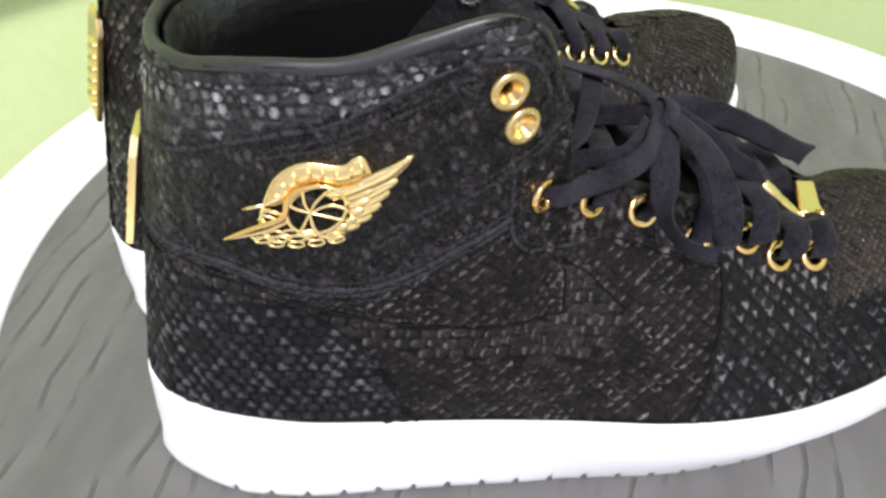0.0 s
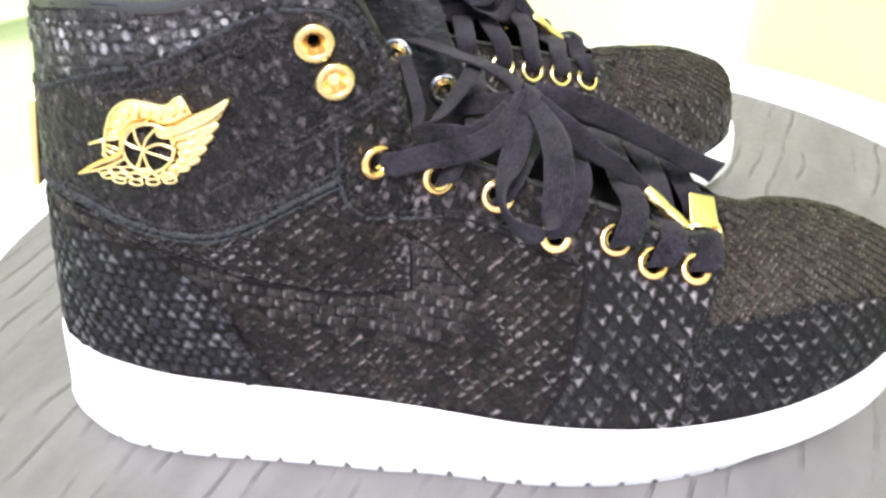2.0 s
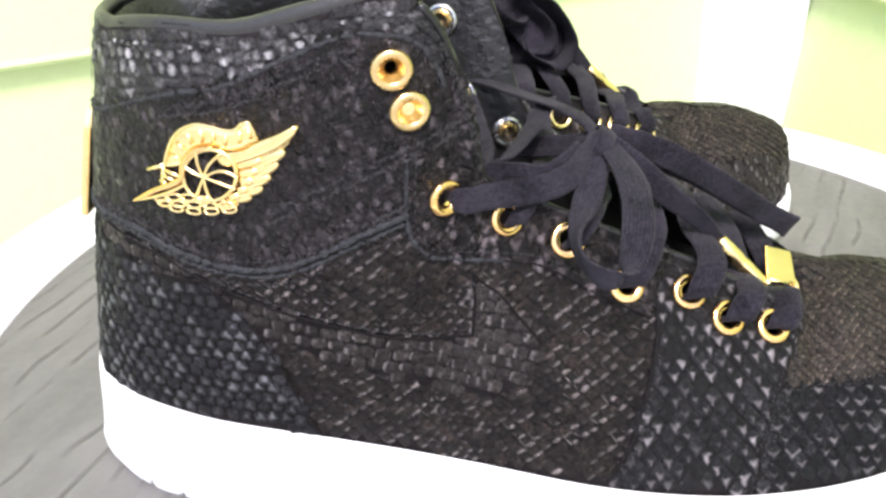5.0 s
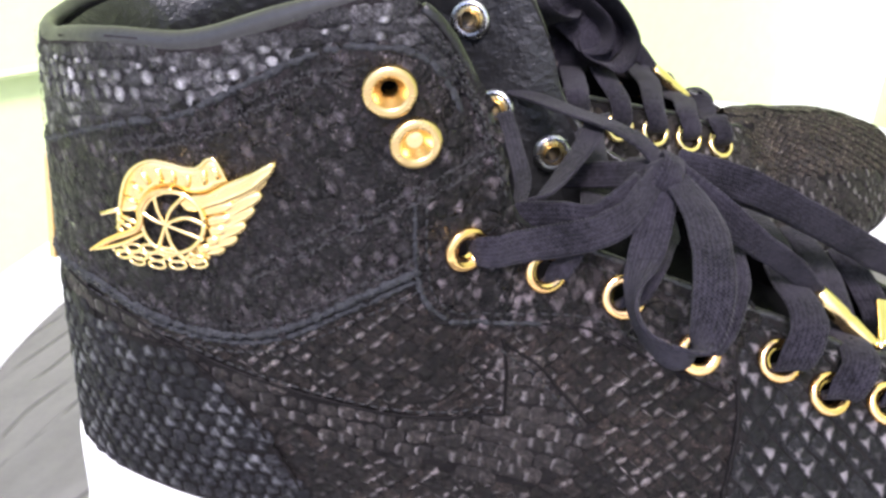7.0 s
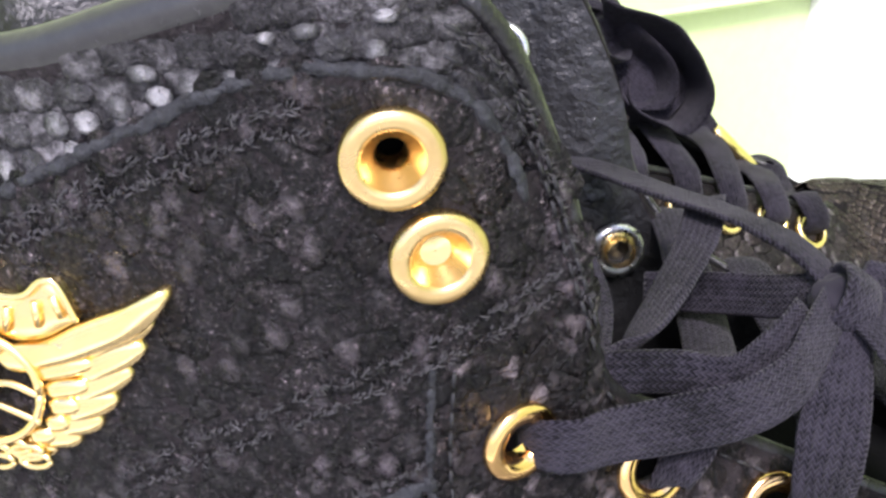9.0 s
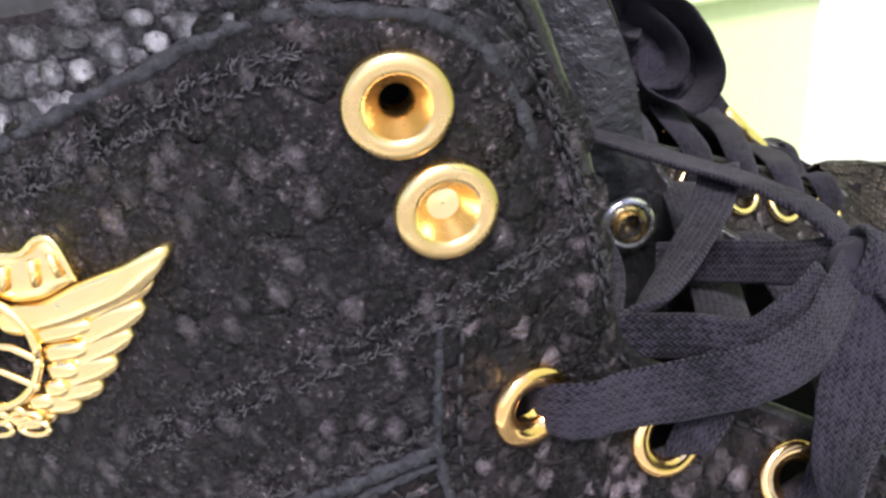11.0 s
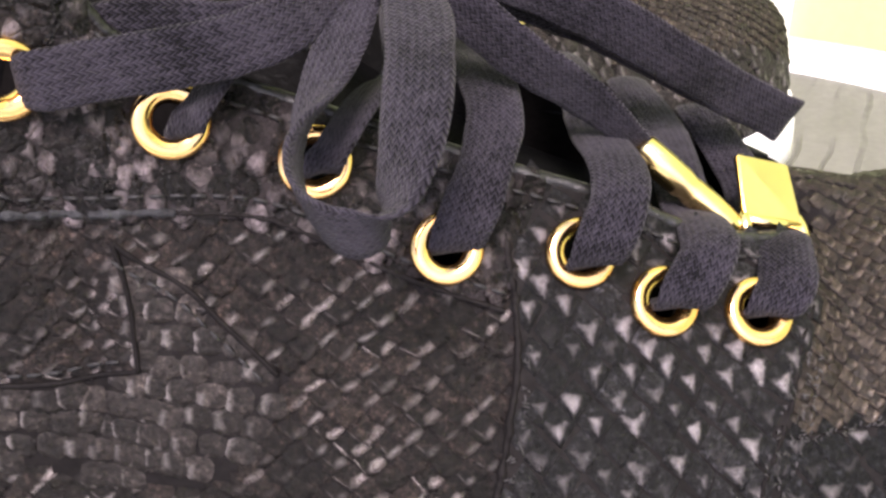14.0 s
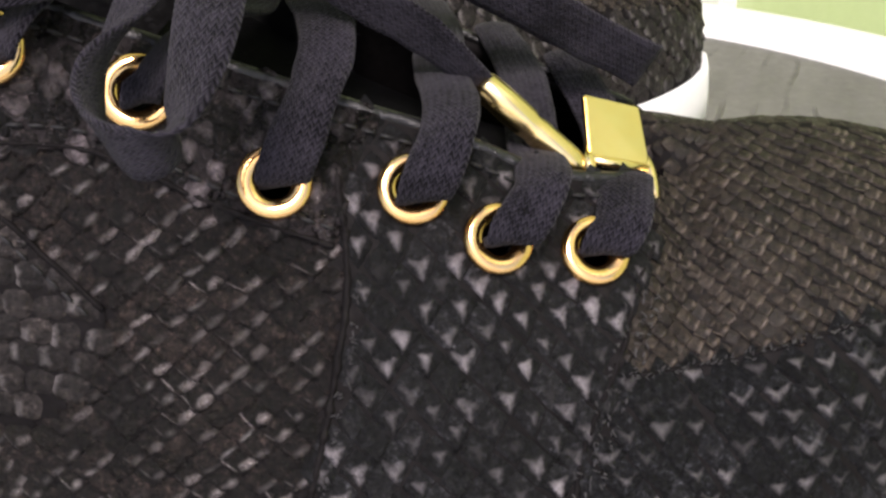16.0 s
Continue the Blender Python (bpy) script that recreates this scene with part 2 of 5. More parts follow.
def table_grain(name):
    """Grey moulded plastic with a shallow wood-grain relief."""
    m, n, l, b = stuff_nodes(name, 0.55, 0.0, 0.4)
    c = n.new("ShaderNodeTexCoord")
    p = n.new("ShaderNodeMapping")
    p.inputs["Rotation"].default_value = (0, 0, radians(16))
    l.new(c.outputs["Object"], p.inputs[0])
    w = n.new("ShaderNodeTexWave")
    for key, value in (("Scale", 26), ("Distortion", 5.5), ("Detail", 2.5), ("Detail Scale", 0.55), ("Detail Roughness", 0.55)):
        w.inputs[key].default_value = value
    l.new(p.outputs[0], w.inputs["Vector"])
    stretch = n.new("ShaderNodeMapping")
    stretch.inputs["Scale"].default_value = (1, 0.35, 1)
    l.new(p.outputs[0], stretch.inputs[0])
    bend = n.new("ShaderNodeTexNoise")
    bend.inputs["Scale"].default_value, bend.inputs["Detail"].default_value = 75, 2
    l.new(stretch.outputs[0], bend.inputs["Vector"])
    line = ramp_node(n, l, w.outputs["Fac"], [(0.91, (1, 1, 1)), (0.985, (0, 0, 0))])
    dash = ramp_node(n, l, bend.outputs[0], [(0.48, (1, 1, 1)), (0.60, (0, 0, 0))])
    cut = n.new("ShaderNodeMixRGB")
    cut.blend_type = "LIGHTEN"
    cut.inputs[0].default_value = 1.0
    l.new(line.outputs[0], cut.inputs[1])
    l.new(dash.outputs[0], cut.inputs[2])
    fine = noise_node(n, l, 260, 4)
    tone = n.new("ShaderNodeMixRGB")
    tone.blend_type = "MULTIPLY"
    tone.inputs[0].default_value = 0.38
    base = ramp_node(n, l, bend.outputs[0], [(0.3, (0.115, 0.112, 0.107)), (0.7, (0.150, 0.146, 0.140))])
    l.new(base.outputs[0], tone.inputs[1])
    l.new(cut.outputs[0], tone.inputs[2])
    l.new(tone.outputs[0], b.inputs["Base Color"])
    l.new(range_node(n, l, fine.outputs[0], 0.45, 0.68, 0.3, 0.7), b.inputs["Roughness"])
    first = bump_node(n, l, fine.outputs[0], b, 0.12, 0.0004)
    bump_node(n, l, cut.outputs[0], b, 0.7, 0.0008, first)
    return m


GREEN = speckled("green_paint", (0.52, 0.62, 0.31), (0.57, 0.67, 0.35), 120, (0.45, 0.6), 0.12, 0.0005, coarse=4)
TRIM = speckled("white_trim_paint", (0.80, 0.80, 0.78), (0.86, 0.86, 0.84), 150, (0.35, 0.5), 0.1, 0.0004, coarse=6)
CONCRETE = speckled("concrete", (0.38, 0.37, 0.35), (0.52, 0.51, 0.48), 40, (0.8, 0.95), 0.4, 0.002, coarse=3)
PLASTIC = speckled("white_plastic", (0.80, 0.80, 0.80), (0.85, 0.85, 0.85), 300, (0.3, 0.42), 0.06, 0.0003)
GREY_TOP = table_grain("grey_wood_grain_plastic")
RUBBER = speckled("white_rubber", (0.82, 0.82, 0.82), (0.87, 0.87, 0.87), 500, (0.5, 0.65), 0.12, 0.0003)
LEATHER = speckled("black_leather", (0.003, 0.0026, 0.0026), (0.010, 0.0085, 0.0085), 420, (0.6, 0.85), 0.5, 0.0004, spec=0.12)
SUEDE = speckled("black_ankle_hide", (0.004, 0.0035, 0.0035), (0.030, 0.025, 0.0262), 1500, (0.6, 0.9), 0.9, 0.0008, spec=0.15, coarse=160)
BINDING = speckled("smooth_black_leather", (0.017, 0.017, 0.017), (0.032, 0.032, 0.031), 700, (0.30, 0.45), 0.25, 0.0003)
LINING = speckled("black_textile_lining", (0.0028, 0.0028, 0.0030), (0.0065, 0.0064, 0.0068), 800, (0.85, 0.95), 0.6, 0.0004, spec=0.05)
THREAD = speckled("black_thread", (0.006, 0.006, 0.0065), (0.016, 0.016, 0.017), 900, (0.6, 0.8), 0.4, 0.0002)
NAP = speckled("grey_hide_fibres", (0.012, 0.0117, 0.012), (0.060, 0.057, 0.059), 500, (0.5, 0.8), 0.2, 0.0002, coarse=160)
PIPING = speckled("worn_blue_black_piping", (0.005, 0.0052, 0.0057), (0.040, 0.042, 0.047), 900, (0.5, 0.75), 1.0, 0.0008, spec=0.3, coarse=220)
CREASED = speckled("creased_black_leather", (0.0050, 0.0050, 0.0051), (0.017, 0.017, 0.0172), 220, (0.22, 0.45), 0.8, 0.0014, spec=0.45, coarse=60)
# Pale tips below mix lighter scale ends with highlights painted into the colour.
SCALE_BLUE = scaly("blue_black_scales", (0.0056, 0.0060, 0.0066), (0.0180, 0.0186, 0.0205), 0.38, 0.72, "heart", ((0.046, 0.042, 0.045), (0.31, 0.282, 0.296)), 0.95, 0.42, 0.0012, 0.45, size=0.72, bite=0.35, mottle=1.1, fuzz=0.3, ragged=0.95, squash=1.1, patchy=0.5)
SCALE_SIDE = scaly("blue_black_toe_side_scales", (0.0064, 0.0071, 0.0080), (0.0200, 0.0212, 0.0238), 0.42, 0.78, "heart", ((0.040, 0.037, 0.038), (0.24, 0.220, 0.228)), 0.8, 0.42, 0.0012, 0.35, size=0.85, bite=1.3, mottle=1.1, fuzz=0.3, ragged=0.75, squash=1.75, patchy=0.5)
SCALE_STRIPE = scaly("dull_grey_brown_scales", (0.0135, 0.0114, 0.0103), (0.040, 0.0342, 0.0312), 0.4, 0.7, "rim", ((0.038, 0.034, 0.033), (0.23, 0.208, 0.203)), 0.9, 0.55, 0.0010, 0.45, size=1.0, mottle=0.9, ragged=1.0)
SCALE_HEEL = scaly("blue_black_heel_scales", (0.0095, 0.0099, 0.0116), (0.030, 0.0310, 0.0355), 0.42, 0.75, "peak", ((0.030, 0.0307, 0.034), (0.150, 0.151, 0.164)), 0.75, 0.65, 0.0008, 0.35, size=1.0, bite=0.25, mottle=0.7, fuzz=0.2, ragged=0.9, patchy=0.6)
# Edge streaks here are specular glints, partly painted as pale colour.
SCALE_BROWN = scaly("brown_black_scales", (0.0062, 0.0046, 0.0040), (0.0230, 0.0166, 0.0140), 0.32, 0.66, "edge", ((0.028, 0.022, 0.022), (0.205, 0.168, 0.164)), 0.75, 0.55, 0.0014, 0.5, size=1.0, mottle=1.2, fuzz=0.3, ragged=1.0, shine=1.3, patchy=0.75)
SCALE_ANKLE = scaly("dull_ankle_scales", (0.0066, 0.0059, 0.0060), (0.0235, 0.0200, 0.0214), 0.26, 0.58, "drop", ((0.014, 0.012, 0.0125), (0.105, 0.088, 0.097)), 0.55, 0.7, 0.0022, 0.5, size=0.72, mottle=1.3, crackle=0.0046, fuzz=1.1, ragged=1.4)
SCALE_STAY = scaly("pale_flecked_stay_scales", (0.0044, 0.0036, 0.0035), (0.0175, 0.0142, 0.0139), 0.26, 0.58, "heart", ((0.022, 0.018, 0.019), (0.26, 0.218, 0.230)), 0.5, 0.7, 0.0019, 0.5, size=1.05, bite=0.5, mottle=1.2, crackle=0.0040, fuzz=0.7, ragged=1.3)
# Collar tips are highlights painted as pale colour on black hide.
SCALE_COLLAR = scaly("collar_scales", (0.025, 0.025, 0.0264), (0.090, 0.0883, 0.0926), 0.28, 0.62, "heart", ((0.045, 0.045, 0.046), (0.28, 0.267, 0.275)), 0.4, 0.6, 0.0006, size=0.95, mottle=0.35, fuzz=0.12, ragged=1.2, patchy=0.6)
SCALE_DROP = scaly("glossy_glint_scales", (0.020, 0.020, 0.022), (0.070, 0.069, 0.073), 0.2, 0.5, "drop", ((0.10, 0.10, 0.102), (0.46, 0.45, 0.46)), 0.9, 0.7, 0.0008, 0.7, size=1.5, mottle=0.5, ragged=0.9)
SCALE_TOE = scaly("brown_black_toe_scales", (0.0155, 0.0120, 0.0088), (0.036, 0.0285, 0.0208), 0.42, 0.7, "edge", ((0.038, 0.029, 0.023), (0.12, 0.094, 0.075)), 0.85, 0.6, 0.0005, 0.45, size=1.1, mottle=0.5, ragged=0.8, shine=0.15, patchy=0.6)
LACE = woven("black_braid", (0.0032, 0.0030, 0.0040), (0.033, 0.0300, 0.0395))
GOLD = speckled("polished_gold", (1.0, 0.73, 0.31), (1.0, 0.80, 0.41), 300, (0.12, 0.28), 0.05, 0.0002, metal=1.0)
COPPERY = speckled("coppery_gold", (0.96, 0.56, 0.20), (1.0, 0.67, 0.29), 260, (0.09, 0.22), 0.12, 0.0003, metal=1.0, coarse=120)
SILVER = speckled("brushed_silver", (0.46, 0.46, 0.46), (0.62, 0.62, 0.61), 500, (0.2, 0.35), 0.1, 0.0002, metal=1.0)
# Gold with the reflection of dark surroundings put into its base colour.
RING_GOLD = speckled("darkened_ring_gold", (0.66, 0.47, 0.195), (0.84, 0.62, 0.29), 260, (0.20, 0.36), 0.10, 0.0003, metal=1.0, coarse=140)


# ---- building helpers ----
def mesh_of(name, verts, faces, material, smooth=True, uv=None):
    me = bpy.data.meshes.new(name)
    me.from_pydata([tuple(float(c) for c in v) for v in verts], [], faces)
    me.materials.append(material)
    if smooth:
        me.polygons.foreach_set("use_smooth", [True] * len(me.polygons))
    if uv is not None:
        layer = me.uv_layers.new(name="run")
        for loop in me.loops:
            layer.data[loop.index].uv = uv[loop.vertex_index]
    me.update()
    return me


def part(name, me, parent, label="", kind=""):
    ob = new(name, me)
    ob.parent = parent
    return tagged(ob, label, "", "", kind)


def mesh_from(bm, name, material, smooth=True):
    bmesh.ops.recalc_face_normals(bm, faces=bm.faces[:])
    me = bpy.data.meshes.new(name)
    bm.to_mesh(me)
    bm.free()
    me.materials.append(material)
    if smooth:
        me.polygons.foreach_set("use_smooth", [True] * len(me.polygons))
    return me


def strip_faces(rows, cols, closed=False, flip=False, wrap_rows=False):
    faces = []
    for i in range(rows if wrap_rows else rows - 1):
        for j in range(cols if closed else cols - 1):
            k, i2 = (j + 1) % cols, (i + 1) % rows
            f = [i * cols + j, i * cols + k, i2 * cols + k, i2 * cols + j]
            faces.append(f[::-1] if flip else f)
    return faces


def lathe(profile, centre, n=128):
    """Turns (radius, height) rows about an upright axis."""
    verts = [(centre[0] + r * math.cos(2 * math.pi * j / n), centre[1] + r * math.sin(2 * math.pi * j / n), z) for r, z in profile for j in range(n)]
    return verts, strip_faces(len(profile), n, True)


def curve_through(points, n):
    """n rows along a Catmull-Rom curve through the points."""
    k = np.array(points, float)
    p = np.vstack([2 * k[0] - k[1], k, 2 * k[-1] - k[-2]])
    out = []
    for i in range(1, len(p) - 2):
        t = np.linspace(0, 1, 16, endpoint=False)[:, None]
        a, b, c, d = p[i - 1], p[i], p[i + 1], p[i + 2]
        out.append(0.5 * (2 * b + (c - a) * t + (2 * a - 5 * b + 4 * c - d) * t ** 2 + (3 * b - a - 3 * c + d) * t ** 3))
    out = np.vstack(out + [k[-1:]])
    run = np.r_[0, np.cumsum(np.linalg.norm(np.diff(out[:, :3], axis=0), axis=1))]
    at = np.linspace(0, run[-1], n)
    return np.stack([np.interp(at, run, out[:, j]) for j in range(out.shape[1])], 1), run[-1]


def tube(points, radius, n=8, steps=None, cap=True, ups=None, flat=1.0):
    """A round or flattened cord along the points."""
    pts = np.array(points, float)
    steps = len(pts) if steps is None else steps
    if steps != len(pts):
        pts, _ = curve_through(pts, steps)
    verts = []
    side = np.array([0.13, 0.37, 0.92])
    for i in range(len(pts)):
        ahead = pts[min(i + 1, len(pts) - 1)] - pts[max(i - 1, 0)]
        ahead = ahead / (np.linalg.norm(ahead) + 1e-12)
        up = side if ups is None else np.array(ups[i], float)
        up = up - ahead * up.dot(ahead)
        up /= np.linalg.norm(up) + 1e-12
        side = up
        across = np.cross(ahead, up)
        r = radius if np.isscalar(radius) else radius[i]
        for j in range(n):
            a = 2 * math.pi * j / n
            verts.append(pts[i] + r * (math.cos(a) * across + flat * math.sin(a) * up))
    faces = strip_faces(len(pts), n, True)
    if cap:
        faces += [list(range(n))[::-1], [(len(pts) - 1) * n + j for j in range(n)]]
    return verts, faces


def joined(pieces):
    """Many (verts, faces) as one."""
    verts, faces = [], []
    for v, f in pieces:
        base = len(verts)
        verts.extend(v)
        faces.extend([[base + i for i in g] for g in f])
    return verts, faces


# ---- the place ----
CORNER = (0.297, 0.587)
LEFT_WAY = (-0.808, -0.589)
RIGHT_WAY = (0.589, -0.808)
FLOOR = -0.46


def siding(name, way, inward, length):
    """A wall of lapped boards that starts at the corner."""
    w, i = Vector((*way, 0)), Vector((*inward, 0))
    c = Vector((*CORNER, 0))
    bm = bmesh.new()
    corners = [c - i * 0.012, c - i * 0.012 + w * length, c - i * 0.13 + w * length, c - i * 0.13]
    for z in (FLOOR, 2.2):
        for p in corners:
            bm.verts.new((p.x, p.y, z))
    bm.verts.ensure_lookup_table()
    for f in ((0, 1, 2, 3), (4, 5, 6, 7), (0, 1, 5, 4), (1, 2, 6, 5), (2, 3, 7, 6), (3, 0, 4, 7)):
        bm.faces.new([bm.verts[k] for k in f])
    wall = new(name, mesh_from(bm, name, GREEN, False))
    tagged(wall, "pale green painted wall of lapped horizontal boards", "wall", kind="structure")
    pitch, low = 0.205, 0.052 - 0.205 * 3
    for k in range(13):
        z0 = low + pitch * k
        z0 = max(z0, FLOOR)
        profile = ((-0.010, z0 - 0.0), (0.008, z0), (0.0095, z0 + 0.0025), (0.0085, z0 + 0.006), (-0.004, low + pitch * (k + 1) + 0.012), (-0.010, low + pitch * (k + 1) + 0.012))
        verts = []
        for s in (0.0, length):
            for d, z in profile:
                p = c + i * d + w * s
                verts.append((p.x, p.y, z))
        faces = [[j, (j + 1) % 6, 6 + (j + 1) % 6, 6 + j] for j in range(6)] + [[5, 4, 3, 2, 1, 0], [6, 7, 8, 9, 10, 11]]
        me = mesh_of("board", verts, faces, GREEN, False)
        part("board", me, wall)
    return wall


siding("wall_north", LEFT_WAY, (0.589, -0.808), 1.7)
siding("wall_east", RIGHT_WAY, (-0.808, -0.589), 1.7)


def corner_trim():
    w, i = Vector((*RIGHT_WAY, 0)), Vector((-0.808, -0.589, 0))
    c = Vector((*CORNER, 0)) - w * 0.004
    bm = bmesh.new()
    for z in (FLOOR, 2.2):
        for p in (c, c + i * 0.017, c + i * 0.019 + w * 0.002, c + i * 0.019 + w * 0.096, c + i * 0.017 + w * 0.098, c + w * 0.098):
            bm.verts.new((p.x, p.y, z))
    bm.verts.ensure_lookup_table()
    for j in range(6):
        bm.faces.new([bm.verts[k] for k in (j, (j + 1) % 6, 6 + (j + 1) % 6, 6 + j)])
    bm.faces.new(bm.verts[:6])
    bm.faces.new(bm.verts[6:])
    tagged(new("trim", mesh_from(bm, "trim", TRIM, False)), "white painted upright corner board beside green boards", "trim", kind="structure")


corner_trim()

bm = bmesh.new()
bmesh.ops.create_grid(bm, x_segments=2, y_segments=2, size=60)
bmesh.ops.translate(bm, verts=bm.verts[:], vec=(0, 0, FLOOR))
tagged(new("ground", mesh_from(bm, "ground", CONCRETE, False)), "plain pale concrete ground under the table", "ground", kind="structure")

# ---- the table ----
CENTRE = (0.164, 0.0745)


def round_table():
    table = new("round_table")
    table.location = (*CENTRE, FLOOR)
    tagged(table, "round side table with a grey wood-grain top and broad white rim", "table")
    o = (0.0, 0.0)
    top = -FLOOR
    part("tabletop", mesh_of("tabletop", *lathe([(0.0, top), (0.12, top), (0.2, top), (0.2477, top), (0.2477, top - 0.012), (0.0, top - 0.012)], o), GREY_TOP, False), table, "grey plastic disc with embossed wood grain")
    rim = [(0.2478, top - 0.016), (0.2478, top + 0.0006), (0.2485, top + 0.0018), (0.2505, top + 0.0026), (0.2580, top + 0.0030), (0.2830, top + 0.0028), (0.2910, top + 0.0012),
           (0.2955, top - 0.0030), (0.2975, top - 0.0090), (0.2981, top - 0.0200), (0.2955, top - 0.0300), (0.2670, top - 0.0300), (0.2485, top - 0.016)]
    part("rim", mesh_of("rim", *lathe(rim, o), PLASTIC), table, "broad glossy white rim with a rounded edge")
    for k in range(4):
        a = math.pi / 4 + k * math.pi / 2
        foot = Vector((0.20 * math.cos(a), 0.20 * math.sin(a), 0.0))
        head = Vector((0.17 * math.cos(a), 0.17 * math.sin(a), top - 0.013))
        v, f = tube([foot, foot.lerp(head, 0.5), head], [0.012, 0.014, 0.017], 12)
        part("leg", mesh_of("leg", v, f, PLASTIC), table)
    return table


round_table()

# ---- the shape of the upper ----
# Key rows run from the heel's back round one side to the toe's tip:
# foot line x, y; top line x, y, z; roundness of the curve between them.
FOOT_Z = 0.034
OUTER = (
    (-0.0080, 0.0140, 0.0155, 0.0130, 0.1612, 0.0), (-0.0062, 0.0030, 0.0178, 0.0000, 0.1615, 0.0),
    (0.0005, -0.0080, 0.0243, -0.0117, 0.1630, 0.0), (0.0100, -0.0150, 0.0300, -0.0170, 0.1635, 0.0), (0.0220, -0.0210, 0.0370, -0.0220, 0.1655, 0.0),
    (0.0450, -0.0275, 0.0500, -0.0280, 0.1675, 0.0), (0.0700, -0.0305, 0.0700, -0.0310, 0.1680, 0.0),
    (0.0900, -0.0322, 0.0900, -0.0315, 0.1735, 0.0), (0.1080, -0.0340, 0.1080, -0.0300, 0.1775, 0.0),
    (0.1180, -0.0352, 0.1185, -0.0255, 0.1717, 0.1), (0.1240, -0.0360, 0.1245, -0.0205, 0.1575, 0.2),
    (0.1300, -0.0368, 0.1290, -0.0180, 0.1416, 0.3), (0.1370, -0.0378, 0.1330, -0.0150, 0.1225, 0.4),
    (0.1500, -0.0400, 0.1470, -0.0080, 0.1120, 0.35), (0.1660, -0.0425, 0.1640, -0.0060, 0.1045, 0.22),
    (0.1830, -0.0437, 0.1830, -0.0040, 0.0965, 0.12), (0.2000, -0.0433, 0.2000, -0.0025, 0.0900, 0.1),
    (0.2150, -0.0415, 0.2140, -0.0010, 0.0830, 0.1), (0.2290, -0.0382, 0.2270, 0.0030, 0.0795, 0.2),
    (0.2400, -0.0348, 0.2362, 0.0125, 0.0755, 0.4), (0.2490, -0.0312, 0.2440, 0.0215, 0.0800, 0.6), (0.2570, -0.0275, 0.2550, 0.0250, 0.0787, 0.75),
    (0.2720, -0.0185, 0.2700, 0.0255, 0.0772, 0.85), (0.2870, -0.0065, 0.2850, 0.0255, 0.0722, 0.9),
    (0.2990, 0.0080, 0.2975, 0.0255, 0.0650, 0.9), (0.3055, 0.0250, 0.3048, 0.0250, 0.0470, 0.9))
INNER = (
    (-0.0080, 0.0140, 0.0155, 0.0130, 0.1612, 0.0), (-0.0062, 0.0250, 0.0178, 0.0260, 0.1615, 0.0),
    (0.0010, 0.0350, 0.0250, 0.0370, 0.1615, 0.0), (0.0220, 0.0450, 0.0370, 0.0460, 0.1655, 0.0),
    (0.0500, 0.0500, 0.0520, 0.0540, 0.1680, 0.0), (0.0800, 0.0510, 0.0800, 0.0590, 0.1700, 0.0),
    (0.1080, 0.0520, 0.1060, 0.0610, 0.1730, 0.0), (0.1180, 0.0525, 0.1200, 0.0600, 0.1640, 0.0),
    (0.1280, 0.0530, 0.1310, 0.0580, 0.1450, 0.1), (0.1380, 0.0540, 0.1380, 0.0560, 0.1225, 0.2),
    (0.1500, 0.0555, 0.1480, 0.0520, 0.1110, 0.35), (0.1660, 0.0580, 0.1640, 0.0480, 0.1030, 0.4),
    (0.1830, 0.0605, 0.1830, 0.0440, 0.0960, 0.4), (0.2000, 0.0620, 0.2000, 0.0410, 0.0900, 0.4),
    (0.2150, 0.0630, 0.2140, 0.0390, 0.0840, 0.4), (0.2290, 0.0635, 0.2270, 0.0350, 0.0800, 0.4),
    (0.2400, 0.0627, 0.2365, 0.0320, 0.0765, 0.4), (0.2490, 0.0617, 0.2440, 0.0220, 0.0800, 0.6), (0.2570, 0.0600, 0.2550, 0.0250, 0.0787, 0.8),
    (0.2720, 0.0555, 0.2700, 0.0255, 0.0772, 0.85), (0.2870, 0.0475, 0.2850, 0.0255, 0.0722, 0.9),
    (0.2990, 0.0370, 0.2975, 0.0255, 0.0650, 0.9), (0.3055, 0.0250, 0.3048, 0.0250, 0.0470, 0.9))


def smooth_rows(rows, n):
    """n rows along a Catmull-Rom curve through the key rows, evenly spaced by plan and height."""
    k = np.array(rows, float)
    p = np.vstack([2 * k[0] - k[1], k, 2 * k[-1] - k[-2]])
    out = []
    for i in range(1, len(p) - 2):
        t = np.linspace(0, 1, 24, endpoint=False)[:, None]
        a, b, c, d = p[i - 1], p[i], p[i + 1], p[i + 2]
        out.append(0.5 * (2 * b + (c - a) * t + (2 * a - 5 * b + 4 * c - d) * t ** 2 + (3 * b - a - 3 * c + d) * t ** 3))
    out = np.vstack(out + [k[-1:]])
    mid = 0.5 * (np.c_[out[:, :2], np.full(len(out), FOOT_Z)] + out[:, 2:5])
    run = np.r_[0, np.cumsum(np.linalg.norm(np.diff(mid, axis=0), axis=1))]
    at = np.linspace(0, run[-1], n)
    return np.stack([np.interp(at, run, out[:, j]) for j in range(6)], 1), run[-1]


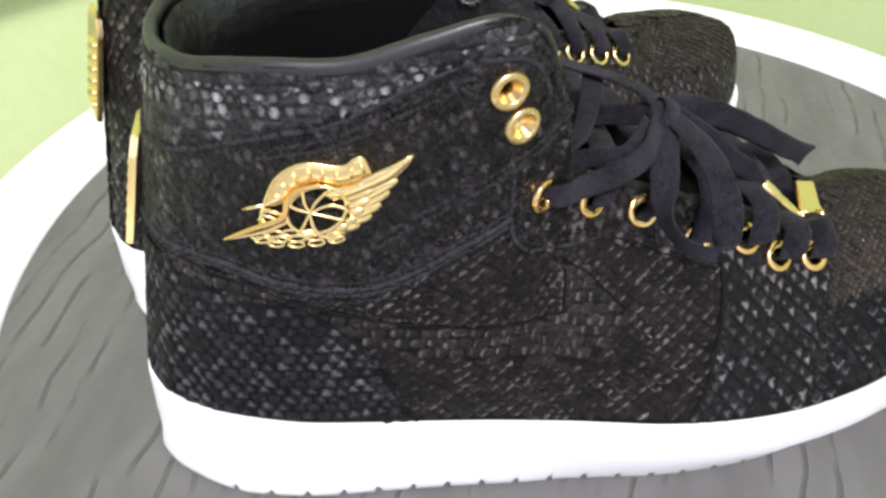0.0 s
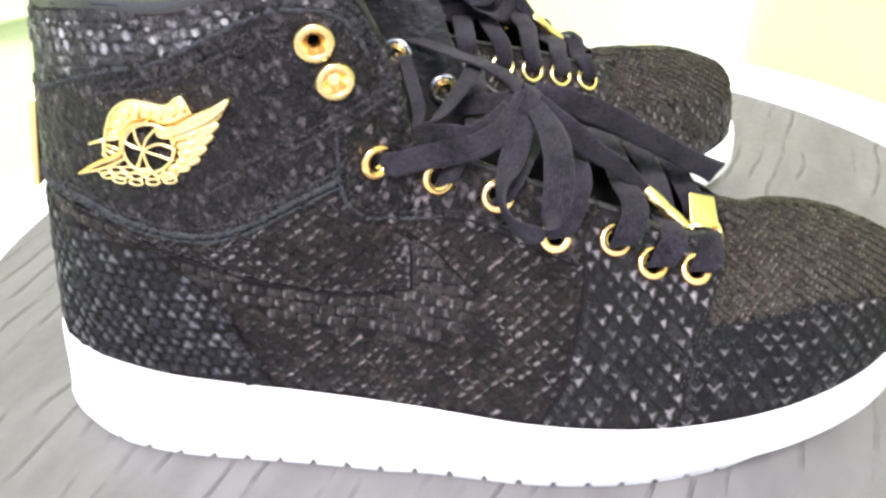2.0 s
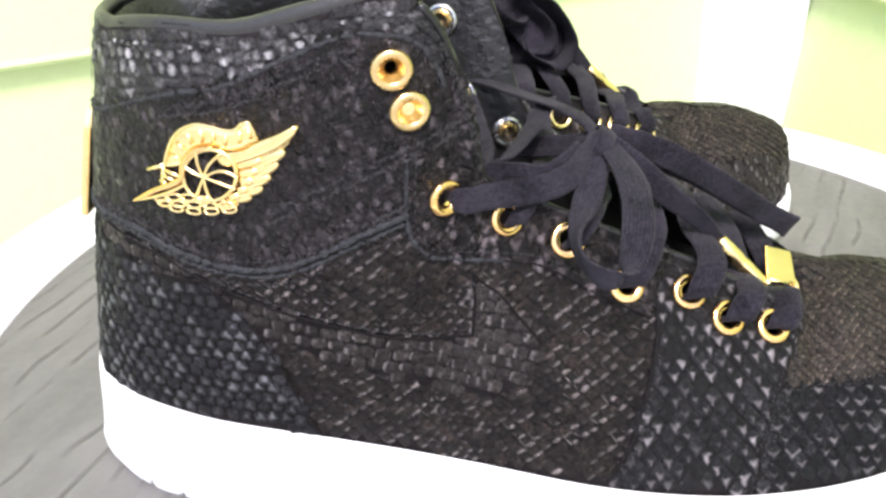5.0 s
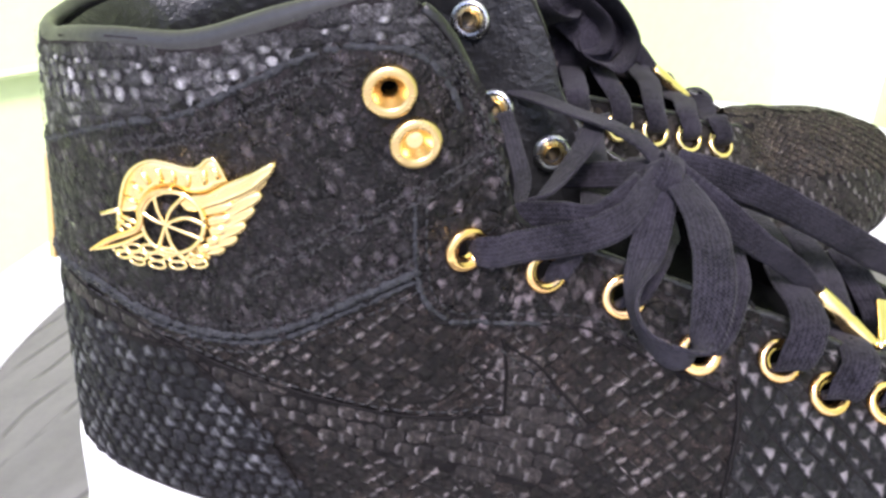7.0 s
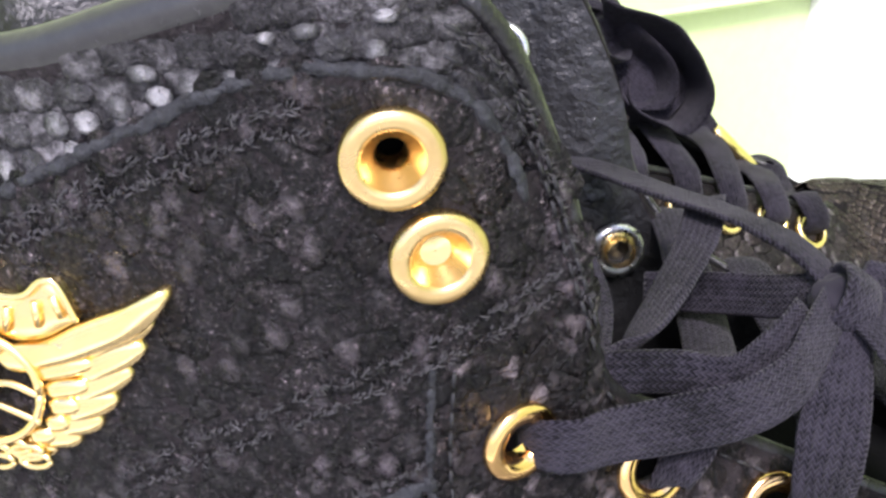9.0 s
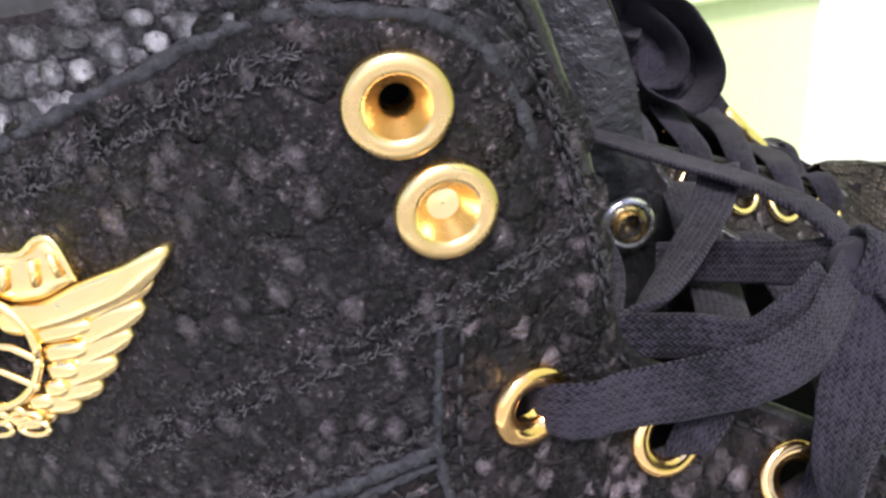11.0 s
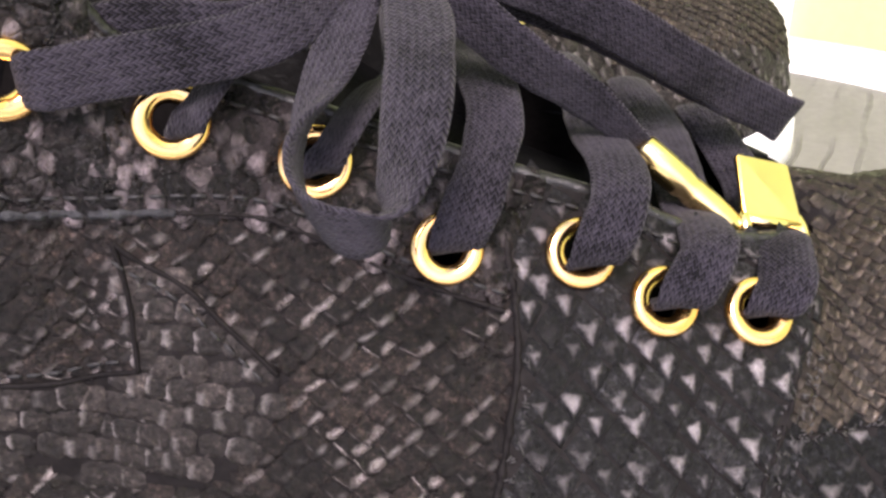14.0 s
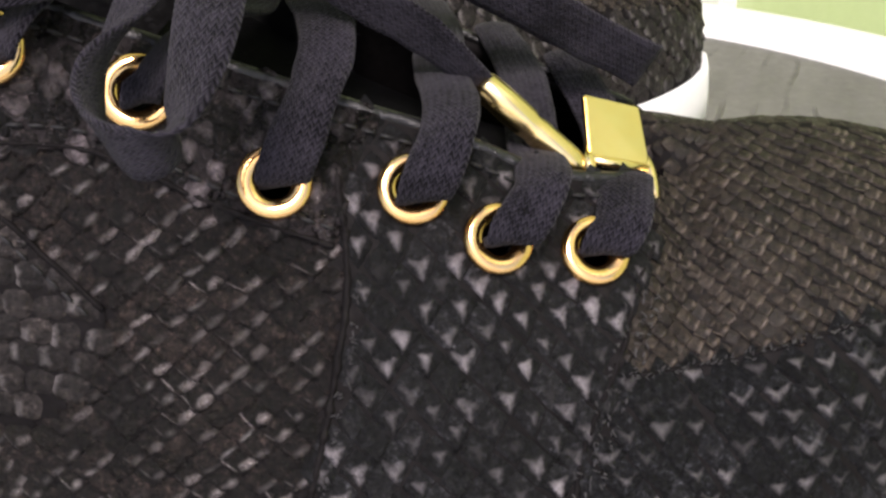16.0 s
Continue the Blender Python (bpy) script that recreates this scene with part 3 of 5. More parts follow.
class Side:
    """One side of the upper. u runs along it and q up it, both in metres."""

    def __init__(self, rows, sign):
        self.sign = sign
        self.keys, self.length = smooth_rows(rows, 361)
        v = np.linspace(0, 1, 61)
        k = self.keys[:, None, :]
        w, turn = k[..., 5], v[None] * np.pi / 2
        a = (1 - w) * v + w * (1 - np.cos(turn))
        b = (1 - w) * v + w * np.sin(turn)
        foot = np.concatenate([k[..., :2], np.full(k[..., :1].shape, FOOT_Z)], -1)
        rise = k[..., 2:5] - foot
        self.grid = foot + rise * np.stack([a, a, b], -1)
        belly = np.sin(np.pi * v)[None] * np.interp(np.linspace(0, 1, 361), [0, 0.1, 0.25, 0.34, 0.415, 0.46, 0.52, 0.6, 1], [0.001, 0.002, 0.001, -0.001, -0.006, -0.0045, -0.002, 0.001, 0])[:, None]
        self.grid[..., 1] += sign * belly
        self.climb = np.concatenate([np.zeros((361, 1)), np.cumsum(np.linalg.norm(np.diff(self.grid, axis=1), axis=2), axis=1)], 1)

    def top(self, u):
        return np.interp(u, np.linspace(0, self.length, 361), self.climb[:, -1])

    def at(self, u, q):
        """The place at u, q."""
        f = min(max(u / self.length * 360, 0), 359.999)
        i = int(f)
        f -= i
        both = []
        for j in (i, i + 1):
            c = self.climb[j]
            g = self.grid[j]
            both.append([np.interp(q, c, g[:, m]) for m in range(3)])
        p = np.array(both[0]) * (1 - f) + np.array(both[1]) * f
        top = self.climb[i, -1] * (1 - f) + self.climb[i + 1, -1] * f
        if q > top:
            last = self.grid[i, -1] - self.grid[i, -3]
            p = p + last / np.linalg.norm(last) * (q - top)
        return p

    def stand(self, u, q):
        """The place at u, q with the ways along, up and out of the surface."""
        h = 0.0012
        q = max(q, h)
        p = self.at(u, q)
        along = self.at(u + h, q) - self.at(u - h, q)
        up = self.at(u, min(q + h, self.top(u))) - self.at(u, min(q, self.top(u) - h) - h)
        along /= np.linalg.norm(along)
        out = np.cross(along, up) * -self.sign
        out /= np.linalg.norm(out)
        up = np.cross(out, along) * -self.sign
        return p, along, up, out

SIDE = {"outer": Side(OUTER, -1), "inner": Side(INNER, 1)}


# ---- parts of a shoe ----
def within_shape(shape, u, q):
    """Whether u, q lies inside a closed outline."""
    hit = False
    j = len(shape) - 1
    for i in range(len(shape)):
        (a, b), (c, d) = shape[i], shape[j]
        if (b > q) != (d > q) and u < (c - a) * (q - b) / (d - b) + a:
            hit = not hit
        j = i
    return hit


def bend(points, n):
    """A smooth line through u, q points."""
    return [tuple(p) for p in curve_through([(a, b, 0) for a, b in points], n)[0][:, :2]]


def on_side(side, line, lift=0.0):
    out = []
    for u, q in line:
        p, _, _, n = side.stand(u, q)
        out.append(p + n * lift)
    return out


HOLES = [(0.1431, 0.0861), (0.1740, 0.0790), (0.1928, 0.0735), (0.2108, 0.0616), (0.2302, 0.0609), (0.2430, 0.0532), (0.2584, 0.0502), (0.1279, 0.1244), (0.132, 0.113)]


def holed(side, u, q, radius):
    """Whether a spot lies where an eyelet goes through."""
    return side.sign < 0 and any((u - a) ** 2 + (q - b) ** 2 < radius * radius for a, b in HOLES)


def sheet(side, shape, lift, cell=0.0016):
    """A flat piece of hide laid on the side, with a turned-down edge."""
    us, qs = [p[0] for p in shape], [p[1] for p in shape]
    nu, nq = int((max(us) - min(us)) / cell) + 1, int((max(qs) - min(qs)) / cell) + 1
    ids, verts, faces = {}, [], []

    def corner(i, j):
        if (i, j) not in ids:
            u, q = min(us) + i * cell, min(qs) + j * cell
            p, _, _, n = side.stand(u, min(q, side.top(u)))
            ids[i, j] = len(verts)
            verts.append(p + n * lift)
        return ids[i, j]

    for i in range(nu):
        for j in range(nq):
            u, q = min(us) + (i + 0.5) * cell, min(qs) + (j + 0.5) * cell
            if q < side.top(u) and within_shape(shape, u, q) and not holed(side, u, q, 0.0042):
                f = [corner(i, j), corner(i + 1, j), corner(i + 1, j + 1), corner(i, j + 1)]
                faces.append(f if side.sign < 0 else f[::-1])
    return verts, faces


def diamond(power=1.25, tip=0.35, top=(0.0, -0.12), n=8):
    """One scale: rings of a rounded rhomb, its lower tip lifted."""
    rings = []
    for r, h in ((1.0, 0.0), (0.9, 0.55), (0.55, 0.95)):
        row = []
        for k in range(n):
            a = 2 * math.pi * k / n
            c, s = math.cos(a), math.sin(a)
            d = (abs(c) ** power + abs(s) ** power) ** (-1 / power)
            x, y = r * d * c, r * d * s
            x, y = x + top[0] * h, y + top[1] * h
            row.append((x, y, h * (1 - tip * y)))
        rings.append(row)
    rings.append([(top[0], top[1], 1 - tip * top[1])])
    return rings


class Scales:
    """Gathers single scales: their places, faces and each place's x and y on its own scale."""

    def __init__(self, side, rings, seed):
        self.side, self.rings, self.rng = side, rings, random.Random(seed)
        self.verts, self.faces, self.flat = [], [], []

    def add(self, u, q, half, angle, height, lift, tip, spread=9):
        rng, m = self.rng, len(self.rings[0])
        p, along, up, out = self.side.stand(u, q)
        turn = radians(angle + rng.uniform(-spread, spread))
        x = (along * math.cos(turn) + up * math.sin(turn)) * half[0] * rng.uniform(0.88, 1.1)
        y = (up * math.cos(turn) - along * math.sin(turn)) * half[1] * rng.uniform(0.88, 1.1)
        h = height * rng.uniform(0.75, 1.25)
        rock, roll = rng.gauss(0, tip), rng.gauss(0, tip)
        count = []
        for ring in self.rings:
            count.append(len(self.verts))
            for rx, ry, rh in ring:
                rx, ry = rx * rng.uniform(0.92, 1.07), ry * rng.uniform(0.92, 1.07)
                self.flat.append((rx, ry))
                self.verts.append(p + x * rx + y * ry + out * (lift - 0.0001 + h * rh * (1 + rock * ry + roll * rx)))
        made = []
        for r in range(len(self.rings) - 2):
            for k in range(m):
                made.append([count[r] + k, count[r] + (k + 1) % m, count[r + 1] + (k + 1) % m, count[r + 1] + k])
        for k in range(m):
            made.append([count[-2] + k, count[-2] + (k + 1) % m, count[-1]])
        self.faces.extend(f if self.side.sign < 0 else f[::-1] for f in made)

    def result(self):
        return self.verts, self.faces, self.flat


def scale_field(side, shape, step, angle=0.0, size=(0.95, 0.95), height=0.0006, jitter=0.1, lift=0.0, kind=None, seed=1, tip=0.35, spread=9, skip=None):
    """Scales in staggered rows inside an outline. step: the rows' spacing along and up."""
    made = Scales(side, kind or diamond(), seed)
    rng = made.rng
    us, qs = [p[0] for p in shape], [p[1] for p in shape]
    cu, cq = 0.5 * (min(us) + max(us)), 0.5 * (min(qs) + max(qs))
    n = int(max(max(us) - min(us), max(qs) - min(qs)) / min(step)) + 3
    ca, sa = math.cos(radians(angle)), math.sin(radians(angle))
    for j in range(-n, n + 1):
        for i in range(-n, n + 1):
            a = (i + (0.5 if j % 2 else 0.0)) * step[0] + rng.uniform(-jitter, jitter) * step[0]
            b = j * step[1] * 0.5 + rng.uniform(-jitter, jitter) * step[1]
            u, q = cu + ca * a - sa * b, cq + sa * a + ca * b
            if within_shape(shape, u, q) and not (skip and within_shape(skip, u, q)) and not holed(side, u, q, 0.0048) and 0.0020 < q < side.top(u) - (0.0022 if u < 0.13 else 0.0004):
                made.add(u, q, (step[0] * 0.5 * size[0], step[1] * 0.5 * size[1]), angle, height, lift, tip, spread)
    return made.result()


def scale_row(side, start, stop, below, step, half, height, lift, kind, seed, keep=1.0):
    """One row of scales at a height below the top edge."""
    made = Scales(side, kind, seed)
    u = start
    while u < stop:
        if made.rng.random() < keep:
            g = made.rng.uniform(0.75, 1.2)
            made.add(u, side.top(u) - below + made.rng.uniform(-0.0005, 0.0005), (half[0] * g, half[1] * g), 6, height, lift, 0.3)
        u += step * made.rng.uniform(0.8, 1.2)
    return made.result()


def scale_mesh(field, plain, smooth=True):
    verts, faces, flat = field
    return mesh_of("scale_relief", verts, faces, plain, smooth, flat)


def welt(side, line, radius=0.0007, lift=0.0004, n=None, fray=0.0):
    """A rolled edge along a line, frayed where it is cut hide."""
    n = n or max(8, int(len(line) * 10))
    pts = on_side(side, bend(line, n), lift)
    if not fray:
        return tube(pts, radius, 6)
    pts = [p + np.array(noise.noise_vector(Vector(p) * 700)) * fray for p in pts]
    return tube(pts, [radius * (1 + 0.55 * noise.noise(Vector(p) * 900)) for p in pts], 7)


def stitches(side, line, away=0.0, pitch=0.0028, length=0.0020, lift=0.0009, radius=0.00032):
    """A row of single stitches beside a line."""
    pts = curve_through([(a, b, 0) for a, b in line], 200)[0][:, :2]
    place = [side.stand(u, q) for u, q in pts]
    pos = np.array([p + n * lift for p, _, _, n in place])
    if away:
        go = np.gradient(pos, axis=0)
        go /= np.linalg.norm(go, axis=1)[:, None]
        pos = pos + np.cross(go, np.array([n for *_, n in place])) * away
    run = np.r_[0, np.cumsum(np.linalg.norm(np.diff(pos, axis=0), axis=1))]
    out = []
    s = 0.001
    while s + length < run[-1]:
        pts3 = [np.array([np.interp(s + length * f, run, pos[:, m]) for m in range(3)]) for f in (0, 0.5, 1)]
        out.append(tube(pts3, [radius * 0.7, radius, radius * 0.7], 5))
        s += pitch
    return joined(out)


def fibre(p, way, out, length, radius):
    """One short bent hair."""
    mid = p + way * length * 0.5 + out * length * 0.25
    end = p + way * length + out * length * 0.12
    return tube([p, mid, end], [radius, radius, radius * 0.5], 3, cap=False)


def tufts(side, line, seed, amount=1.0):
    """Frayed stitches: a bundle of bent hairs for each."""
    rng = random.Random(seed)
    pts = curve_through([(a, b, 0) for a, b in line], 60)[0][:, :2]
    run = np.r_[0, np.cumsum(np.linalg.norm(np.diff(pts, axis=0), axis=1))]
    out, s = [], 0.001
    while s < run[-1]:
        for _ in range(int(15 * amount)):
            t = s + rng.uniform(-0.0012, 0.0012)
            u, q = np.interp(t, run, pts[:, 0]), np.interp(t, run, pts[:, 1])
            d = np.array([np.interp(t + 0.001, run, pts[:, 0]) - u, np.interp(t + 0.001, run, pts[:, 1]) - q])
            d /= np.linalg.norm(d) + 1e-9
            p, along, up, n = side.stand(u + rng.gauss(0, 0.0003), min(q + rng.gauss(0, 0.0003), side.top(u)))
            turn = rng.gauss(0.3, 0.7)
            a = d[0] * math.cos(turn) - d[1] * math.sin(turn)
            b = d[0] * math.sin(turn) + d[1] * math.cos(turn)
            out.append(fibre(p + n * rng.uniform(0.0010, 0.0016), along * a + up * b, n, rng.uniform(0.0004, 0.0011), rng.uniform(0.00009, 0.00020)))
        s += 0.0027 * rng.uniform(0.8, 1.2)
    return joined(out)


def fibres(side, shape, count, seed):
    """Loose hairs strewn over a piece of hide."""
    rng = random.Random(seed)
    us, qs = [p[0] for p in shape], [p[1] for p in shape]
    out = []
    while len(out) < count:
        u, q = rng.uniform(min(us), max(us)), rng.uniform(min(qs), max(qs))
        if not within_shape(shape, u, q) or holed(side, u, q, 0.0060) or q > side.top(u) - 0.001:
            continue
        p, along, up, n = side.stand(u, q)
        turn = rng.uniform(0, 2 * math.pi)
        out.append(fibre(p + n * 0.0012, along * math.cos(turn) + up * math.sin(turn), n, rng.uniform(0.00025, 0.0007), rng.uniform(0.00004, 0.00008)))
    return joined(out)


def ribbon(points, width=0.0085, thick=0.0014, steps=60, wide=None):
    """A flat lace: rows of x, y, z and the way across it."""
    rows, length = curve_through(points, steps)
    pos, across = rows[:, :3], rows[:, 3:6]
    go = np.gradient(pos, axis=0)
    go /= np.linalg.norm(go, axis=1)[:, None]
    verts, uv = [], []
    shape = []
    for k in range(12):
        a = 2 * math.pi * k / 12
        c, s = math.cos(a), math.sin(a)
        shape.append((math.copysign(abs(c) ** 0.55, c), math.copysign(abs(s) ** 0.75, s)))
    for i in range(steps):
        w = across[i] - go[i] * across[i].dot(go[i])
        w /= np.linalg.norm(w) + 1e-9
        n = np.cross(go[i], w)
        f = 1.0 if wide is None else float(np.interp(i / (steps - 1), [p[0] for p in wide], [p[1] for p in wide]))
        f *= 1 + 0.05 * noise.noise(Vector(pos[i]) * 260)
        cup = 0.0007 * noise.noise(Vector(pos[i]) * 90 + Vector((3, 1, 2))) + 0.00035
        for c, s in shape:
            verts.append(pos[i] + w * c * width * 0.5 * f + n * (s * thick * 0.5 + cup * (c * c - 0.5)))
            uv.append((length * i / (steps - 1), c * width * 0.5))
    faces = strip_faces(steps, 12, True) + [list(range(12))[::-1], [(steps - 1) * 12 + j for j in range(12)]]
    return verts, faces, uv


def ring_part(name, side, u, q, radius, hole, material, parent, label, lift=0.0006, depth=0.0012, inside=False, flared=False, deep=False):
    """A pressed metal eyelet: a rolled flange round a short throat."""
    p, along, up, out = side.stand(u, q)
    if inside:
        out = -out
    prof = [(radius, -0.0004), (radius * 0.992, depth * 0.45), (radius * 0.95, depth * 0.78), (radius * 0.86, depth), (radius * 0.72, depth * 1.02), (hole * 1.28, depth * 0.80), (hole * 1.08, depth * 0.40),
            (hole, -0.0004), (hole * 0.98, -0.0016)]
    if flared:
        prof = prof[:5] + [(hole * 1.08, depth * 0.9), (hole, depth * 0.55), (hole * 0.93, 0.0001), (hole * 0.60, -0.0012), (hole * 0.52, -0.0017), (hole * 0.50, -0.0050)]
    if deep:
        prof += [(hole * 0.95, -0.0046), (hole * 0.93, -0.0085)]
    n = 40
    verts = [p + out * (lift + h) + (along * math.cos(2 * math.pi * k / n) + up * math.sin(2 * math.pi * k / n)) * r for r, h in prof for k in range(n)]
    return part(name, mesh_of(name, verts, strip_faces(len(prof), n, True), material), parent, label)


COLLAR_SEAM = [(0.0, 0.1), (0.025, 0.1037), (0.0609, 0.1134), (0.0829, 0.118), (0.1009, 0.1261), (0.1129, 0.1315), (0.12, 0.1332), (0.1300, 0.1326), (0.1360, 0.1290), (0.1398, 0.1238), (0.1425, 0.1180)]
QUARTER = [(0.0, 0.07), (0.024, 0.0712), (0.0459, 0.0706), (0.0659, 0.0646), (0.0849, 0.0624), (0.1009, 0.0665), (0.1179, 0.0757), (0.131, 0.0823)]
ANKLE_SEAM = [(0.0925, 0.0810), (0.1011, 0.0866), (0.1135, 0.0932), (0.1239, 0.0986), (0.1321, 0.1025), (0.1407, 0.1062), (0.150, 0.1088)]
STAY = [(0.1313, 0.099), (0.1308, 0.084), (0.1323, 0.0745), (0.1373, 0.069), (0.1448, 0.0672), (0.173, 0.0664), (0.187, 0.0648), (0.2031, 0.058), (0.2191, 0.0525)]
COUNTER = [(0.0688, 0.056), (0.0809, 0.0445), (0.0899, 0.0291), (0.0989, 0.0068), (0.1029, 0.0004)]
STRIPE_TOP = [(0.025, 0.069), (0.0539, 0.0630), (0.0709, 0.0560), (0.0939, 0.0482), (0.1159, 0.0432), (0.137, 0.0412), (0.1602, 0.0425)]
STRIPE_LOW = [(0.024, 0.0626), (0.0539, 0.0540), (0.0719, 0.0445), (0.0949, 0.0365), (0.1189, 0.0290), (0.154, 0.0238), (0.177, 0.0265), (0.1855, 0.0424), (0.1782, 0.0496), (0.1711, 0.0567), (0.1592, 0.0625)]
FORE = [(0.2191, 0.064), (0.2211, 0.0479), (0.2191, 0.0309), (0.2151, 0.0138), (0.2081, 0.001)]
VAMP = [(0.2688, 0.05), (0.2651, 0.0438), (0.2621, 0.0338), (0.2561, 0.0205), (0.2531, 0.001)]
TOE = [(0.2621, 0.0307), (0.2812, 0.0303), (0.2972, 0.0313), (0.3072, 0.0308), (0.3292, 0.025), (0.3468, 0.015), (0.3578, 0.008)]
EYELETS, ANKLE_EYELETS = HOLES[:7], HOLES[7:]


def upper_shell(shoe):
    """The upper's two sides as one thick skin."""
    pieces = []
    for side in SIDE.values():
        g = side.grid[::2, ::2]
        nu, nv = g.shape[:2]
        go = np.gradient(g, axis=0)
        climb = np.gradient(g, axis=1)
        out = np.cross(go, climb) * -side.sign
        out /= np.linalg.norm(out, axis=2)[..., None] + 1e-9
        inner = g - out * 0.0030
        outer = g.reshape(-1, 3)
        v = list(outer) + list(inner.reshape(-1, 3))
        m = nu * nv
        f = strip_faces(nu, nv, flip=side.sign > 0)
        if side.sign < 0:
            spots = np.array([side.stand(a, b)[0] for a, b in HOLES])
            f = [k for k in f if np.linalg.norm(spots - outer[k].mean(0), axis=1).min() > 0.0046]
        f += [[m + i for i in face][::-1] for face in f]
        for i in range(nu - 1):
            a, b = i * nv + nv - 1, (i + 1) * nv + nv - 1
            f.append([a, b, m + b, m + a] if side.sign > 0 else [a, m + a, m + b, b])
        pieces.append((v, f))
    v, f = joined(pieces)
    return part("upper", mesh_of("upper", v, f, LEATHER), shoe, "black leather high-top body")


def sole_line(side, count=220):
    k = side.keys
    at = np.linspace(0, 1, count)
    t = np.linspace(0, 1, len(k))
    xy = np.stack([np.interp(at, t, k[:, 0]), np.interp(at, t, k[:, 1])], 1)
    go = np.gradient(xy, axis=0)
    go[0], go[-1] = (0, side.sign), (0, -side.sign)
    go /= np.linalg.norm(go, axis=1)[:, None]
    out = np.stack([go[:, 1], -go[:, 0]], 1) * (1 if side.sign < 0 else -1)
    return at, xy, out


def midsole(shoe):
    """The white cup sole, with a row of cuts along its lower edge."""
    rings = []
    for name in ("outer", "inner"):
        side = SIDE[name]
        at, xy, out = sole_line(side, 400)
        low = np.interp(at, [0, 0.06, 0.14, 0.25, 0.4, 0.52, 0.62, 0.72, 0.82, 0.92, 1], [-0.0055, 0.0058, 0.0086, 0.0050, 0.0020, -0.0015, -0.0040, -0.0060, -0.0075, -0.0100, -0.0110])
        spring = np.interp(at, [0, 0.03, 0.08, 0.78, 0.9, 1], [0.0045, 0.003, 0.0, 0.0, 0.004, 0.009])
        mid = np.interp(at, [0, 0.03, 0.1, 0.5, 0.7, 1], [-0.0005, 0.0022, 0.0060, 0.0035, 0.0030, 0.0040])
        proud = np.interp(at, [0, 0.04, 0.09, 1], [0.35, 0.6, 1.0, 1.0])
        cut = np.zeros(len(at))
        run = np.r_[0, np.cumsum(np.linalg.norm(np.diff(xy, axis=0), axis=1))]
        for s in np.arange(0.050, 0.275, 0.0122):
            cut = np.maximum(cut, np.clip(1 - np.abs(run - s) / 0.0009, 0, 1))
        lip = FOOT_Z + 0.0012
        prof = [(0.0 * low - 0.0015, lip - 0.0030 + 0 * at), (0.0012 * proud, lip + 0 * at), (0.0024 * proud, lip - 0.0006 + 0 * at), (0.0030 * proud, lip - 0.0025 + 0 * at),
                (0.0034 * proud + 0.4 * (mid - 0.0034 * proud), 0.026 + 0 * at), (mid, 0.018 + 0 * at), (0.45 * mid + 0.55 * low, 0.0095 + 0.3 * spring), (0.15 * mid + 0.85 * low + 0.0004, 0.0052 + 0.7 * spring),
                (low - 0.0010 * cut, 0.0030 + spring + 0.0012 * cut), (low - 0.0006 - 0.0035 * cut, 0.0008 + spring + 0.0032 * cut), (low - 0.0022 - 0.0035 * cut, 0.0 + spring + 0.0032 * cut), (low - 0.012, spring * 0.9 + 0 * at)]
        rings.append([np.c_[xy + out * d[:, None], z] for d, z in prof])
    cols = len(rings[0])
    loop = [np.vstack([rings[0][c], rings[1][c][::-1][1:-1]]) for c in range(cols)]
    n = len(loop[0])
    verts = [p for row in loop for p in row]
    faces = strip_faces(cols, n, True, True)
    base = (cols - 1) * n
    half = n // 2
    for i in range(1, half):
        a, b, c, d = i, i + 1, (n - i - 1) % n, (n - i) % n
        if len({a, b, c, d}) == 4:
            faces.append([base + a, base + b, base + c, base + d])
    for i in range(1, half):
        a, b, c, d = i, i + 1, (n - i - 1) % n, (n - i) % n
        if len({a, b, c, d}) == 4:
            faces.append([d, c, b, a])
    return part("midsole", mesh_of("midsole", verts, faces, RUBBER), shoe, "thick white rubber cup sole with small cuts along its edge")


